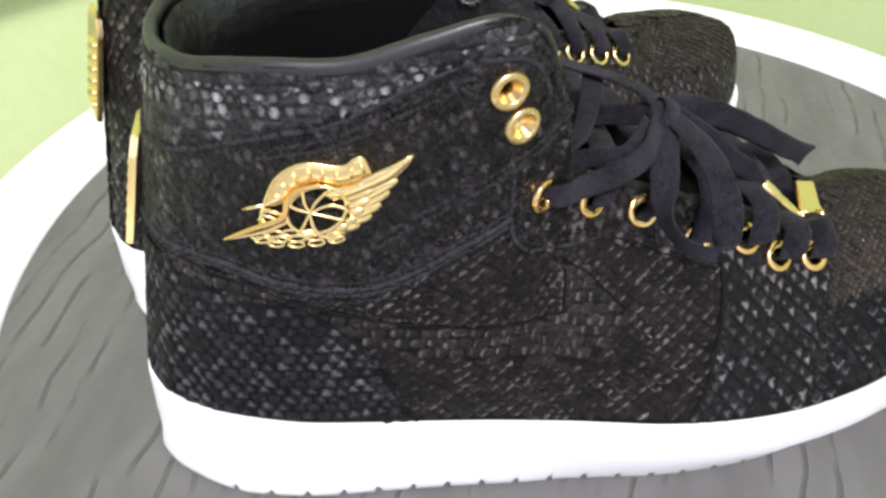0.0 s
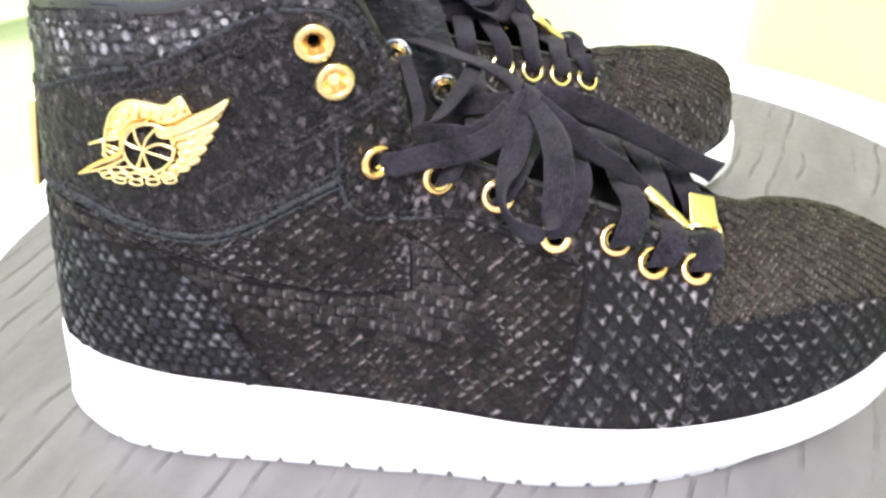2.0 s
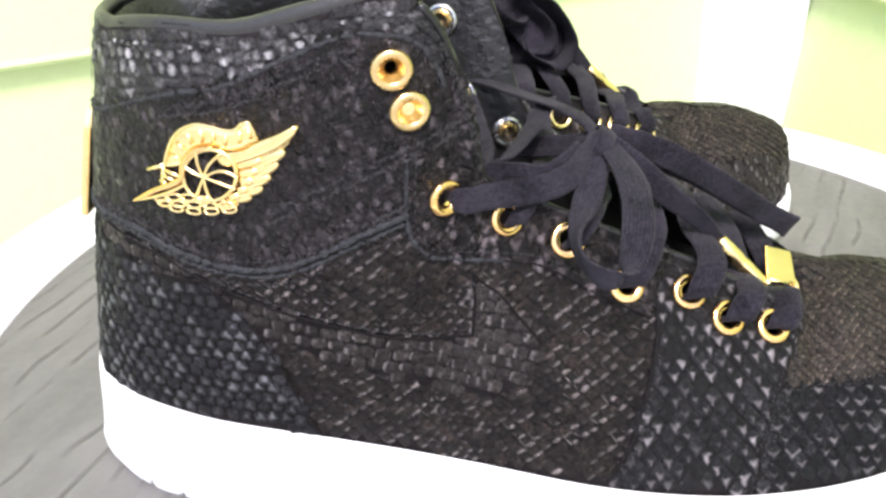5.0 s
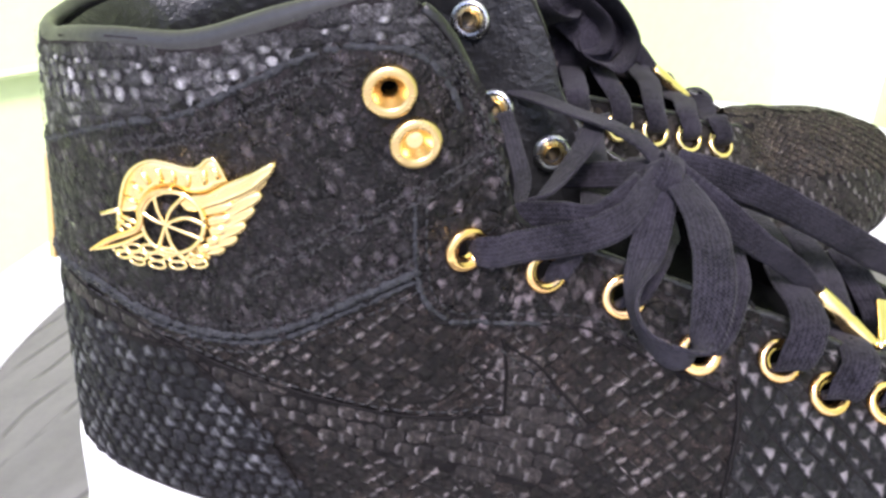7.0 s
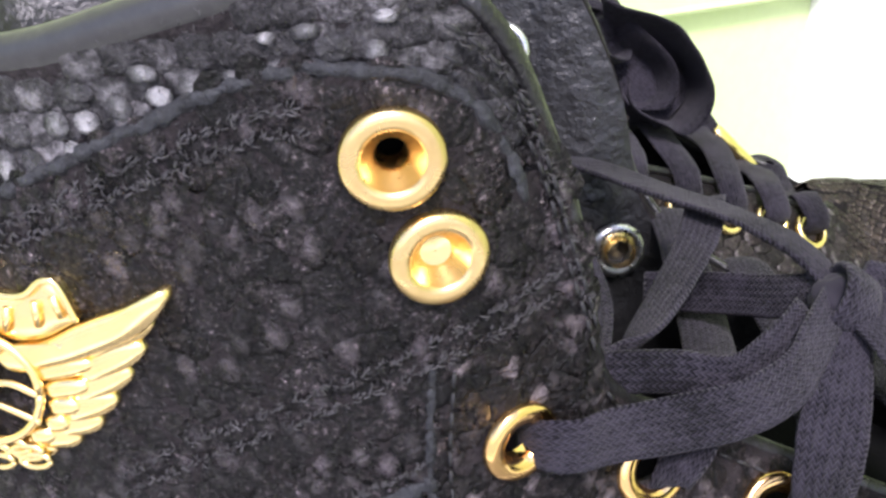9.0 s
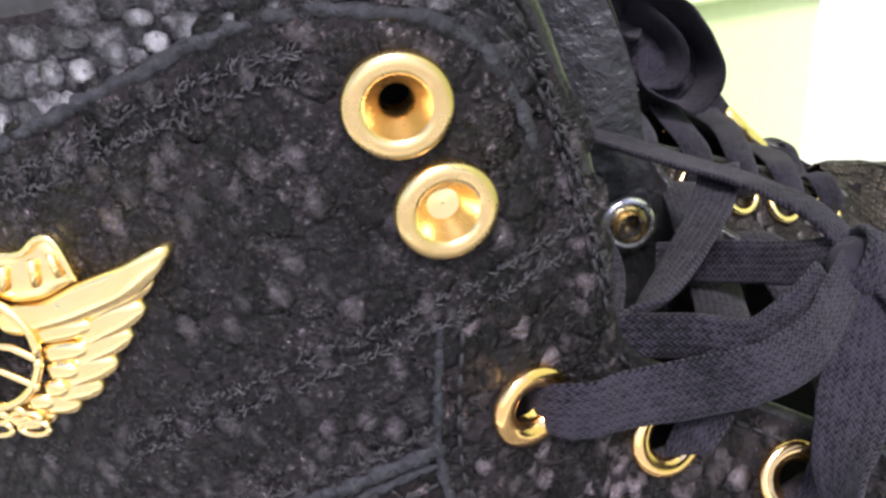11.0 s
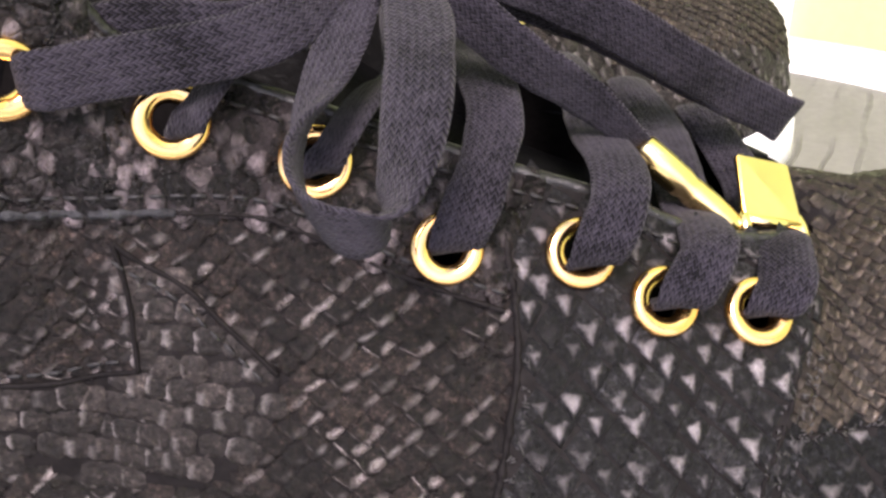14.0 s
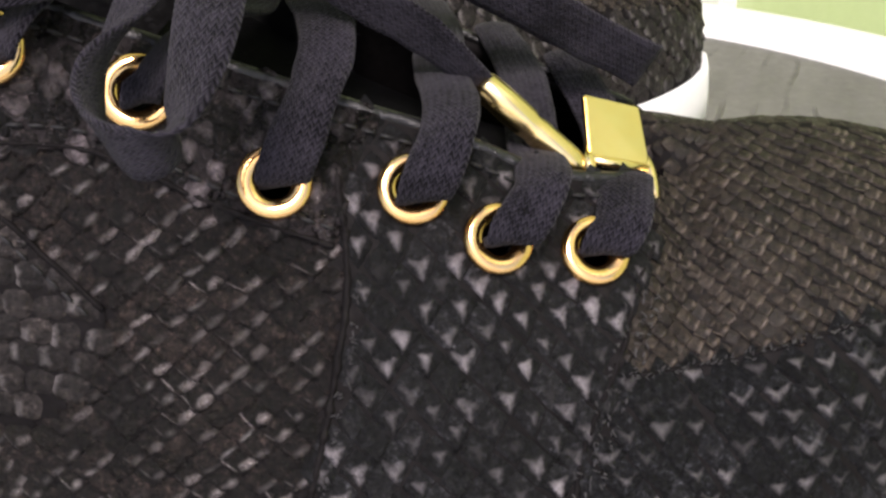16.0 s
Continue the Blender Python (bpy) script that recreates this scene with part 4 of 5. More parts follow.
def hide_panels(shoe, body):
    """The hide pieces of each side, with their scales, edges and seams."""
    o, i = SIDE["outer"], SIDE["inner"]
    end = o.length
    top = lambda s, a, b, n=12, d=0.0: [(u, s.top(u) - d) for u in np.linspace(a, b, n)]
    seam = bend(COLLAR_SEAM, 40)
    quarter = bend(QUARTER, 40)
    stay = bend(STAY, 40)
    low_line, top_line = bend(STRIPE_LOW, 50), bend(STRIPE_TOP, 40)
    fore, vamp, toe, counter = bend(FORE, 24), bend(VAMP, 24), bend(TOE, 24), bend(COUNTER, 24)

    collar = seam + top(o, 0.1440, 0.0, 36, 0.0008)
    ankle = quarter + [(0.1325, 0.0990)] + top(o, 0.158, 0.1445, 8) + seam[::-1]
    eyestay = stay + [(0.2212, 0.0640)] + top(o, 0.2240, 0.1580, 14)
    heel = [(0.0, 0.0)] + counter[::-1] + [(0.055, 0.0555), (0.027, 0.0626), (0.0, 0.0635)]
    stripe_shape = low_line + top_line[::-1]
    mid = counter + fore[::-1] + stay[::-1][2:] + quarter[::-1][:28] + [(0.0535, 0.0600)]
    forefoot = fore + vamp[::-1] + top(o, 0.2680, 0.2215, 8)
    toe_side = toe + [(end, 0.0)] + [(0.2543, 0.0)] + vamp[::-1][:16]
    toe_top = vamp[:12] + toe + [(end, 0.0)] + top(o, end, 0.2705, 30)

    def panel(name, shape, lift, material, label):
        v, f = sheet(o, shape, lift)
        return part(name, mesh_of(name, v, f, material), shoe, label)

    ankle_panel = panel("ankle_panel", ankle, 0.0011, SUEDE, "dull black snakeskin ankle panel")
    collar_panel = panel("collar_panel", collar, 0.0003, SUEDE, "black snakeskin collar band with glossy pointed scales, their glints painted pale")
    stay_panel = panel("eyestay", eyestay, 0.0010, SUEDE, "black snakeskin lace stay")
    heel_panel = panel("heel_counter", heel, 0.0009, LEATHER, "blue-black snakeskin heel panel")
    side_panel = panel("side_panel", mid, 0.0002, LEATHER, "brown-black snakeskin side panel")
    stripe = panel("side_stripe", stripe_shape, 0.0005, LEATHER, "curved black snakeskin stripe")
    fore_panel = panel("forefoot_panel", forefoot, 0.0008, LEATHER, "blue-black snakeskin forefoot panel")
    toe_panel = panel("toe_panel", toe_side, 0.0006, LEATHER, "blue-black snakeskin toe panel")
    vamp_panel = panel("vamp", toe_top, 0.0002, LEATHER, "olive-black fine-scaled toe box")

    def scales(on, shape, step, angle, material, seed, **more):
        part("scale_relief", scale_mesh(scale_field(o, shape, step, angle, seed=seed, **more), material), on, "", "stuff")

    rhomb = diamond(1.3, 0.3, (0.0, -0.2))
    keel = diamond(1.04, 0.3, (0.0, -0.2))
    square = diamond(2.4, 0.25, (0.0, -0.1))
    plain = diamond(5.0, 0.2, (0.0, -0.1), 12)
    # Rows of raised scales that carry the collar's painted glints.
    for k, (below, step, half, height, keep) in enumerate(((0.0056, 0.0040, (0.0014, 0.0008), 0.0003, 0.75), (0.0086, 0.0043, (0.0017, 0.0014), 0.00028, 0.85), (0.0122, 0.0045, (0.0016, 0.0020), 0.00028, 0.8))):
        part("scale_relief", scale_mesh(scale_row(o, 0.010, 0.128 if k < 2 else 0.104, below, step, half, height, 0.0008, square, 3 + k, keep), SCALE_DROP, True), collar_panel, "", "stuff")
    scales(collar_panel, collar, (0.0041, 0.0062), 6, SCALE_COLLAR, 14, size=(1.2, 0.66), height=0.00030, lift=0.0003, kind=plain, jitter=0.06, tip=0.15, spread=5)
    scales(ankle_panel, ankle, (0.0048, 0.0060), 14, SCALE_ANKLE, 4, size=(1.04, 1.04), height=0.00022, lift=0.0011, jitter=0.13, kind=diamond(1.55, 0.3, (0.0, -0.1), 10), tip=0.5, spread=14)
    scales(stay_panel, eyestay, (0.0044, 0.0052), 10, SCALE_STAY, 5, size=(0.98, 0.98), height=0.00026, lift=0.0010, jitter=0.16, kind=diamond(1.6, 0.3, (0.0, -0.1), 10), tip=0.6, spread=16)
    scales(heel_panel, heel, (0.0044, 0.0080), 4, SCALE_HEEL, 6, size=(1.0, 0.54), height=0.0005, lift=0.0009, kind=plain, jitter=0.07)
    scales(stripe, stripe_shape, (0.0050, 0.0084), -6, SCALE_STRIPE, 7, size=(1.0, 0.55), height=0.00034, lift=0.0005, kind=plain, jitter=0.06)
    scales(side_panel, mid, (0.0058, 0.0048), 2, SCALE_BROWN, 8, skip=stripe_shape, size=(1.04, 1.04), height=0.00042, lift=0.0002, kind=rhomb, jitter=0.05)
    scales(fore_panel, forefoot, (0.0057, 0.0071), 6, SCALE_BLUE, 9, size=(1.03, 1.03), height=0.00026, lift=0.0008, kind=keel, jitter=0.05, tip=0.12, spread=5)
    scales(toe_panel, toe_side, (0.0058, 0.0070), -4, SCALE_SIDE, 10, size=(1.03, 1.03), height=0.00026, lift=0.0006, kind=keel, jitter=0.06, tip=0.12, spread=6)
    scales(vamp_panel, toe_top, (0.0033, 0.0033), 0, SCALE_TOE, 11, size=(1.04, 1.02), height=0.00028, lift=0.0002, kind=rhomb, jitter=0.07)
    def crest(x, w):
        """The back of the toe box between the two sides, w across it."""
        ya, yb = np.interp(x, [0.2285, 0.2362, 0.2450], [0.0185, 0.0108, 0.0200]), np.interp(x, [0.2285, 0.2362, 0.2450], [0.0290, 0.0325, 0.0240])
        za, zb = np.interp(x, [0.2285, 0.2362, 0.2450], [0.0772, 0.0746, 0.0790]), np.interp(x, [0.2285, 0.2450], [0.0821, 0.0799])
        return x, ya + (yb - ya) * w, za + (zb - za) * math.sin(math.pi * w) ** 0.7

    point = part("vamp_point", mesh_of("vamp_point", [crest(x, w) for x in np.linspace(0.2285, 0.2450, 12) for w in np.linspace(0, 1, 13)], strip_faces(12, 13), LEATHER), shoe, "back of the toe box at the laces' end")
    v, f, flat = [], [], []
    for k, x in enumerate(np.arange(0.2292, 0.2455, 0.00165)):
        wide = max(0.004, crest(x, 1)[1] - crest(x, 0)[1])
        for w in np.arange(0.06 + (0.00165 / wide if k % 2 else 0.0), 0.96, 0.0033 / wide):
            p = np.array(crest(x, w))
            across = np.array(crest(x, w + 0.03)) - np.array(crest(x, w - 0.03))
            across /= np.linalg.norm(across)
            out = np.cross((1, 0, 0), across)
            base = []
            for ring in rhomb:
                base.append(len(v))
                for rx, ry, rh in ring:
                    v.append(p + np.array((0.0017 * ry, 0, 0)) + across * 0.0017 * rx + out * (0.00028 * rh - 0.0001))
                    flat.append((rx, ry))
            m = len(rhomb[0])
            for r in range(len(rhomb) - 2):
                f.extend([base[r] + q, base[r + 1] + q, base[r + 1] + (q + 1) % m, base[r] + (q + 1) % m] for q in range(m))
            f.extend([base[-2] + q, base[-1], base[-2] + (q + 1) % m] for q in range(m))
    part("scale_relief", scale_mesh((v, f, flat), SCALE_TOE), point, "", "stuff")

    v, f = joined([welt(o, COLLAR_SEAM, 0.0009, 0.0006, 260, 0.0004), welt(o, STAY[:6], 0.0007, 0.0008, 120, 0.0003)])
    part("seam_edges", mesh_of("seam_edges", v, f, PIPING), shoe, "worn grey-black edges of the ankle panels")
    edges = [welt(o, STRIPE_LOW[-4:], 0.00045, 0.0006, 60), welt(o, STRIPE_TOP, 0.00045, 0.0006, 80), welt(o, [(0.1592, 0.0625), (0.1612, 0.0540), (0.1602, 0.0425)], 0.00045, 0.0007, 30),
             welt(o, FORE, 0.0006, 0.0007, 160, 0.00025), welt(o, VAMP, 0.0005, 0.0005, 120, 0.0004), welt(o, TOE, 0.0004, 0.0004, 160, 0.0003), welt(o, COUNTER, 0.0006, 0.0008, 120, 0.0002), welt(o, STAY[5:], 0.00045, 0.0009, 160, 0.0002)]
    v, f = joined(edges)
    part("panel_edges", mesh_of("panel_edges", v, f, LEATHER), shoe, "cut black leather edges of the panels")
    v, f = joined([welt(o, QUARTER, 0.0012, 0.0007, 280, 0.0004), welt(o, [(u, q - 0.0026) for u, q in QUARTER], 0.0008, 0.0003, 280, 0.0004)])
    part("piping", mesh_of("piping", v, f, PIPING), shoe, "double black leather piping under the ankle")
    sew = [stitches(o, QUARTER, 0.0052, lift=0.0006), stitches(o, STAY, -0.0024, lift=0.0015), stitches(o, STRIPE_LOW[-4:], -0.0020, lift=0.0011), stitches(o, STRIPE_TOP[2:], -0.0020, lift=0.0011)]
    front = [(u, o.top(u) - 0.0042) for u in np.linspace(0.132, 0.160, 9)]
    sew += [stitches(o, front, lift=0.0016), stitches(o, [(u, q - 0.003) for u, q in front], lift=0.0016), stitches(o, [(u, o.top(u) - 0.0035) for u in np.linspace(0.165, 0.262, 12)], lift=0.0016)]
    v, f = joined(sew)
    part("stitching", mesh_of("stitching", v, f, THREAD), shoe, "rows of black thread", "stuff")

    rope = []
    for drop in (0.0, 0.0030):
        rope.append(tufts(o, [(u, q - drop) for u, q in ANKLE_SEAM], 31 + int(drop > 0), 0.7))
        rope.append(tufts(o, [(u, q - 0.0034 - drop * 0.85) for u, q in COLLAR_SEAM[2:7]], 33 + int(drop > 0), 0.8))
    rope.append(tufts(o, [(u, q + 0.0030) for u, q in QUARTER[1:]], 35, 0.8))
    rope.append(tufts(o, [(u, o.top(u) - 0.0046) for u in np.linspace(0.134, 0.158, 9)], 36, 0.8))
    for shift in (-0.0012, 0.0014, 0.0034):
        rope.append(tufts(o, [(u + shift, q) for u, q in VAMP[1:]], 51 + int(shift * 5000), 0.2))
    rope.append(tufts(o, [(u + 0.0016, q) for u, q in FORE[1:]], 56, 0.3))
    rope.append(tufts(o, TOE[:5], 57, 0.35))
    part("seam_rope", mesh_of("seam_rope", *joined(rope), NAP), shoe, "rows of frayed grey-black thread over the ankle", "stuff")
    part("nap", mesh_of("nap", *joined([fibres(o, ankle, 3600, 41), fibres(o, eyestay, 900, 42), fibres(o, collar, 900, 43)]), NAP), shoe, "short pale fibres standing off the hide", "stuff")

    back = [(0.0, 0.0), (0.215, 0.0)] + [(u, i.top(u) - 0.002) for u in np.linspace(0.215, 0.0, 40)]
    fore_in = [(0.215, 0.0), (0.275, 0.0)] + [(u, i.top(u)) for u in np.linspace(0.262, 0.215, 10)]
    toe_low = [(0.275, 0.0), (i.length, 0.0), (i.length, 0.008), (0.318, 0.0255), (0.285, 0.031), (0.268, 0.031)]
    toe_up = [(0.262, 0.032), (0.285, 0.031), (0.318, 0.0255), (i.length, 0.008)] + [(u, i.top(u)) for u in np.linspace(i.length, 0.262, 30)]
    for shape, step, material, seed, kind, h in ((back, (0.0060, 0.0074), SCALE_BROWN, 21, diamond(1.5, 0.4, (0, -0.2)), 0.0008), (fore_in, (0.0062, 0.0070), SCALE_STRIPE, 22, square, 0.0007),
                                                 (toe_low, (0.0056, 0.0062), SCALE_STRIPE, 23, square, 0.0007), (toe_up, (0.0034, 0.0034), SCALE_TOE, 24, diamond(1.4, 0.35, (0, -0.2)), 0.0006)):
        field = scale_field(i, shape, step, 5, (0.98, 0.96), h * 0.7, seed=seed, kind=kind)
        part("scale_relief", scale_mesh(field, material), body, "", "stuff")


def collar(shoe):
    """The padded rim round the ankle opening, and the lining within."""
    o, i = SIDE["outer"], SIDE["inner"]
    ring = [o.at(u, o.top(u)) for u in np.linspace(0.140, 0.0, 40)] + [i.at(u, i.top(u)) for u in np.linspace(0.0, 0.142, 40)][1:]
    ring = np.array(ring)
    mid = ring.mean(0)
    inward = mid - ring
    inward[:, 2] = 0
    inward /= np.linalg.norm(inward, axis=1)[:, None]
    taper = np.interp(np.linspace(0, 1, len(ring)), [0, 0.12, 0.88, 1], [0.0012, 0.0021, 0.0021, 0.0014])
    line = ring + inward * 0.0016 - np.array([0, 0, 0.0012])
    v, f = tube(line, taper, 12, ups=[(0, 0, 1)] * len(ring), flat=1.2)
    part("collar_binding", mesh_of("collar_binding", v, f, BINDING), shoe, "smooth padded black leather collar rim")
    rows = []
    for depth, pull in ((0.0, 0.0030), (0.010, 0.0065), (0.03, 0.0075), (0.06, 0.006), (0.095, 0.004), (0.118, 0.008)):
        row = line + inward * pull - np.array([0, 0, 1.0]) * depth
        rows.append(row)
    n = len(ring)
    v = [p for row in rows for p in row]
    part("lining", mesh_of("lining", v, strip_faces(len(rows), n), LINING), shoe, "black textile lining")
    pad = [p for depth, pull in ((0.0008, 0.0034), (0.005, 0.0074), (0.012, 0.0090), (0.020, 0.0084), (0.025, 0.0066)) for p in line + inward * pull - np.array([0, 0, 1.0]) * depth]
    part("collar_padding", mesh_of("collar_padding", pad, strip_faces(5, n), CREASED), shoe, "soft creased black leather padding within the collar")
    edge = [o.at(u, o.top(u)) for u in np.linspace(0.135, 0.268, 70)]
    part("flap_edge", mesh_of("flap_edge", *tube(edge, 0.0012, 8), CREASED), shoe, "bound black leather edge of the lace opening")
    edge = [i.at(u, i.top(u)) for u in np.linspace(0.140, 0.262, 70)]
    part("flap_edge", mesh_of("flap_edge", *tube(edge, 0.0010, 8), CREASED), shoe)
    flap = []
    us = np.linspace(0.075, 0.205, 40)
    for d in (0.001, 0.02, 0.045, 0.07):
        for u in us:
            p, _, _, n2 = i.stand(u, i.top(u) - d)
            flap.append(p - n2 * 0.0036)
    part("flap_lining", mesh_of("flap_lining", flap, strip_faces(4, 40), CREASED), shoe, "creased black leather inside of the ankle flap")
    floor = []
    for x in np.linspace(0.005, 0.235, 24):
        for w in np.linspace(0, 1, 7):
            k = SIDE["outer"].keys
            ya = np.interp(x, k[:, 0], k[:, 1]) + 0.004
            k = SIDE["inner"].keys
            yb = np.interp(x, k[:, 0], k[:, 1]) - 0.004
            floor.append((x, ya + (yb - ya) * w, 0.040))
    part("insole", mesh_of("insole", floor, strip_faces(24, 7), LINING), shoe, "black insole deep in the shoe")


def tongue(shoe):
    rows = []
    for k in range(22):
        t = k / 21
        x = 0.236 + (0.150 - 0.236) * t
        z = 0.0680 + 0.031 * t - 0.008 * math.sin(math.pi * t) * (0.4 + 0.6 * t)
        ya = np.interp(x, [0.150, 0.19, 0.238], [-0.006, -0.004, 0.004])
        yb = np.interp(x, [0.150, 0.19, 0.238], [0.050, 0.043, 0.034])
        rows.append([(x, ya + (yb - ya) * w, z + 0.004 * math.sin(math.pi * w) - 0.003) for w in np.linspace(0, 1, 9)])
    top = [p for r in rows for p in r]
    low = [(x, y, z - 0.004) for x, y, z in top]
    f = strip_faces(22, 9)
    m = len(top)
    f += [[m + i for i in g][::-1] for g in f]
    part("tongue", mesh_of("tongue", top + low, f, LINING), shoe, "black padded tongue pushed down in the opening")


def eyelets(shoe):
    o, i = SIDE["outer"], SIDE["inner"]
    for u, q in EYELETS:
        ring_part("eyelet", o, u, q, 0.0054, 0.0024, COPPERY, shoe, "gold eyelet", lift=0.0014, depth=0.0010)
    for u, q in ANKLE_EYELETS:
        ring_part("ankle_eyelet", o, u, q, 0.0055, 0.0032, RING_GOLD, shoe, "large gold ankle eyelet with an empty hole", lift=0.0016, flared=True)
    p, along, up, out = o.stand(*ANKLE_EYELETS[1])
    rows = [p - out * depth + (along * math.cos(a) + up * math.sin(a)) * r for r, depth in ((0.0034, -0.0008), (0.0026, -0.0002), (0.0015, 0.0000), (0.0001, 0.0001)) for a in np.linspace(0, 2 * math.pi, 25)[:-1]]
    part("eyelet_cup", mesh_of("eyelet_cup", rows, strip_faces(4, 24, True), GOLD), shoe, "closed gold inside of the ankle eyelet")
    for u in (0.174, 0.190, 0.206, 0.220, 0.234, 0.248):
        ring_part("eyelet", i, u, i.top(u) - 0.0085, 0.0056, 0.0030, GOLD, shoe, "gold eyelet", lift=0.0012)
    for u, d in ((0.1288, 0.0254), (0.1370, i.top(0.1370) - i.top(0.1440) + 0.0336), (0.1586, 0.0237)):
        ring_part("ankle_eyelet", i, u, i.top(u) - d, 0.0061, 0.0030, GOLD, shoe, "large gold ankle eyelet with an empty hole", lift=0.0012, deep=True)
        ring_part("washer", i, u, i.top(u) - d, 0.0056, 0.0026, SILVER, shoe, "silver eyelet back on the flap's inside", lift=0.0044, inside=True)


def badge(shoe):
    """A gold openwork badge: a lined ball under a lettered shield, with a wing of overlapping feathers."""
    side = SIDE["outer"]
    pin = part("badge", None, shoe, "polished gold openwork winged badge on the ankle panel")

    def rod(line, radius, lift=0.0026, closed=False, tall=0.85, n=24):
        line = [(u + 0.0011, q + 0.0006) for u, q in line]
        if len(line) > 2 and not closed:
            line = bend(line, n)
        pts = on_side(side, line, lift)
        ups = [side.stand(u, q)[3] for u, q in line]
        if closed:
            pts, ups = pts + pts[:1], ups + ups[:1]
        size = radius if np.isscalar(radius) else np.interp(np.linspace(0, 1, len(pts)), np.linspace(0, 1, len(radius)), radius)
        return tube(pts, size, 8, ups=ups, flat=tall)

    def plate(outline, lift=0.0014, thick=0.0009, n=60):
        outline = [(u + 0.0011, q + 0.0006) for u, q in bend(outline + outline[:1], n + 1)[:-1]]
        mid = (sum(p[0] for p in outline) / n, sum(p[1] for p in outline) / n)
        v = []
        for shrink, h in ((1.0, -0.0014), (1.0, thick * 0.7), (0.93, thick + 0.0001), (0.6, thick + 0.0004), (0.25, thick + 0.0005)):
            for u, q in outline:
                p, _, _, m = side.stand(mid[0] + (u - mid[0]) * shrink, mid[1] + (q - mid[1]) * shrink)
                v.append(p + m * (lift + h))
        f = strip_faces(5, n, True, True)
        f.append([4 * n + k for k in range(n)][::-1])
        return v, f

    def blade(root, tip, wide, lift):
        """One feather from its root to a blunt tip."""
        d = np.array(tip) - np.array(root)
        reach = np.linalg.norm(d)
        d /= reach
        w = np.array((-d[1], d[0])) * wide
        edge = []
        for t, f in ((0.0, 0.75), (0.35, 1.0), (0.7, 0.95), (0.92, 0.6)):
            edge.append((t, f))
        r = np.array(root)
        outline = [tuple(r + d * reach * t + w * f) for t, f in edge] + [tuple(tip)] + [tuple(r + d * reach * t - w * f) for t, f in edge[::-1]]
        return plate(outline, lift, 0.0006, 28)

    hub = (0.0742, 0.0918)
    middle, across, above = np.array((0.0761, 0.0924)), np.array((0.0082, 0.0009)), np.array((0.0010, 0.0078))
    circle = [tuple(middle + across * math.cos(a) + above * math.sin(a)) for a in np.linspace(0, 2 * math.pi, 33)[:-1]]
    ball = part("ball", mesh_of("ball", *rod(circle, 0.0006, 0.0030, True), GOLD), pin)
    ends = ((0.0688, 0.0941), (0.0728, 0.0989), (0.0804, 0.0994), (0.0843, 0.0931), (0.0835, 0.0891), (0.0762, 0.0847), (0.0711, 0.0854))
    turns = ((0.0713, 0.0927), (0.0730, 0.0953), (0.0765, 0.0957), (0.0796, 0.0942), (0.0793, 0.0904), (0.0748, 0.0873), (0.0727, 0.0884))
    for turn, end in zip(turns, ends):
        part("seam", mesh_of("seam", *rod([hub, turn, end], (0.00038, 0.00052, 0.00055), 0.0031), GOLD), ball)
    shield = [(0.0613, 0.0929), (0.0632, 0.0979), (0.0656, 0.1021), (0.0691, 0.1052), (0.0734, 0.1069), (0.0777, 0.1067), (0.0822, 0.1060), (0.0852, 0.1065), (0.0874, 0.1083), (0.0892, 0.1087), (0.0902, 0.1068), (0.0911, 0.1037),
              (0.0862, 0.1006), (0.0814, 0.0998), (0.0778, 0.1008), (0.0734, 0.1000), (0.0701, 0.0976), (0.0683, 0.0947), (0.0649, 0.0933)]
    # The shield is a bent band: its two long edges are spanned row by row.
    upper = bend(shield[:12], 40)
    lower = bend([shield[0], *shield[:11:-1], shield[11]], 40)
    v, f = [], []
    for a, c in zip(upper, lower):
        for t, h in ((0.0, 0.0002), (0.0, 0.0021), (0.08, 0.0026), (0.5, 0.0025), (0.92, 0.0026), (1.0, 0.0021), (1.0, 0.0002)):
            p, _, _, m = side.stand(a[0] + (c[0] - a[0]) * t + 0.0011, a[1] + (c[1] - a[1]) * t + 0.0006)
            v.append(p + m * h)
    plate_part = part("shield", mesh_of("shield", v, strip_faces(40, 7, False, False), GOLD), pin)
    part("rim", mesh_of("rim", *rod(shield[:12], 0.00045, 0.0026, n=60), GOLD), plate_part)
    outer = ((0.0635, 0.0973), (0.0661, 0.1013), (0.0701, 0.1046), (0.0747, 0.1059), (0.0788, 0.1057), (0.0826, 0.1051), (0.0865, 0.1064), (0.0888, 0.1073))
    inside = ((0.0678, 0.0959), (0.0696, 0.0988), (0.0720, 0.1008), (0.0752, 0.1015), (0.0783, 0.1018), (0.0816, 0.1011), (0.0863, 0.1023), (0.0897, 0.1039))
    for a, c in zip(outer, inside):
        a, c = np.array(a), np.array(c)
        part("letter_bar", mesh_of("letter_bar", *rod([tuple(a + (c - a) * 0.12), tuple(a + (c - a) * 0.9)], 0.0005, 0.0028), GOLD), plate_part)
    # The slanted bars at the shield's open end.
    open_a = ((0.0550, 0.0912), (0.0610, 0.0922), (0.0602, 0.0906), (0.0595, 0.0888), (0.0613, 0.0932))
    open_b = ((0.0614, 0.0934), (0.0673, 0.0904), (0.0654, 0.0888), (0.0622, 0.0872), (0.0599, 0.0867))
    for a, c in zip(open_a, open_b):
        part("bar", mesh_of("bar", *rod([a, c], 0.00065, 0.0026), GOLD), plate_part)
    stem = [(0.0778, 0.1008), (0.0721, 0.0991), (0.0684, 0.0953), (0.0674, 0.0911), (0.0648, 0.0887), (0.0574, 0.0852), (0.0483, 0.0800)]
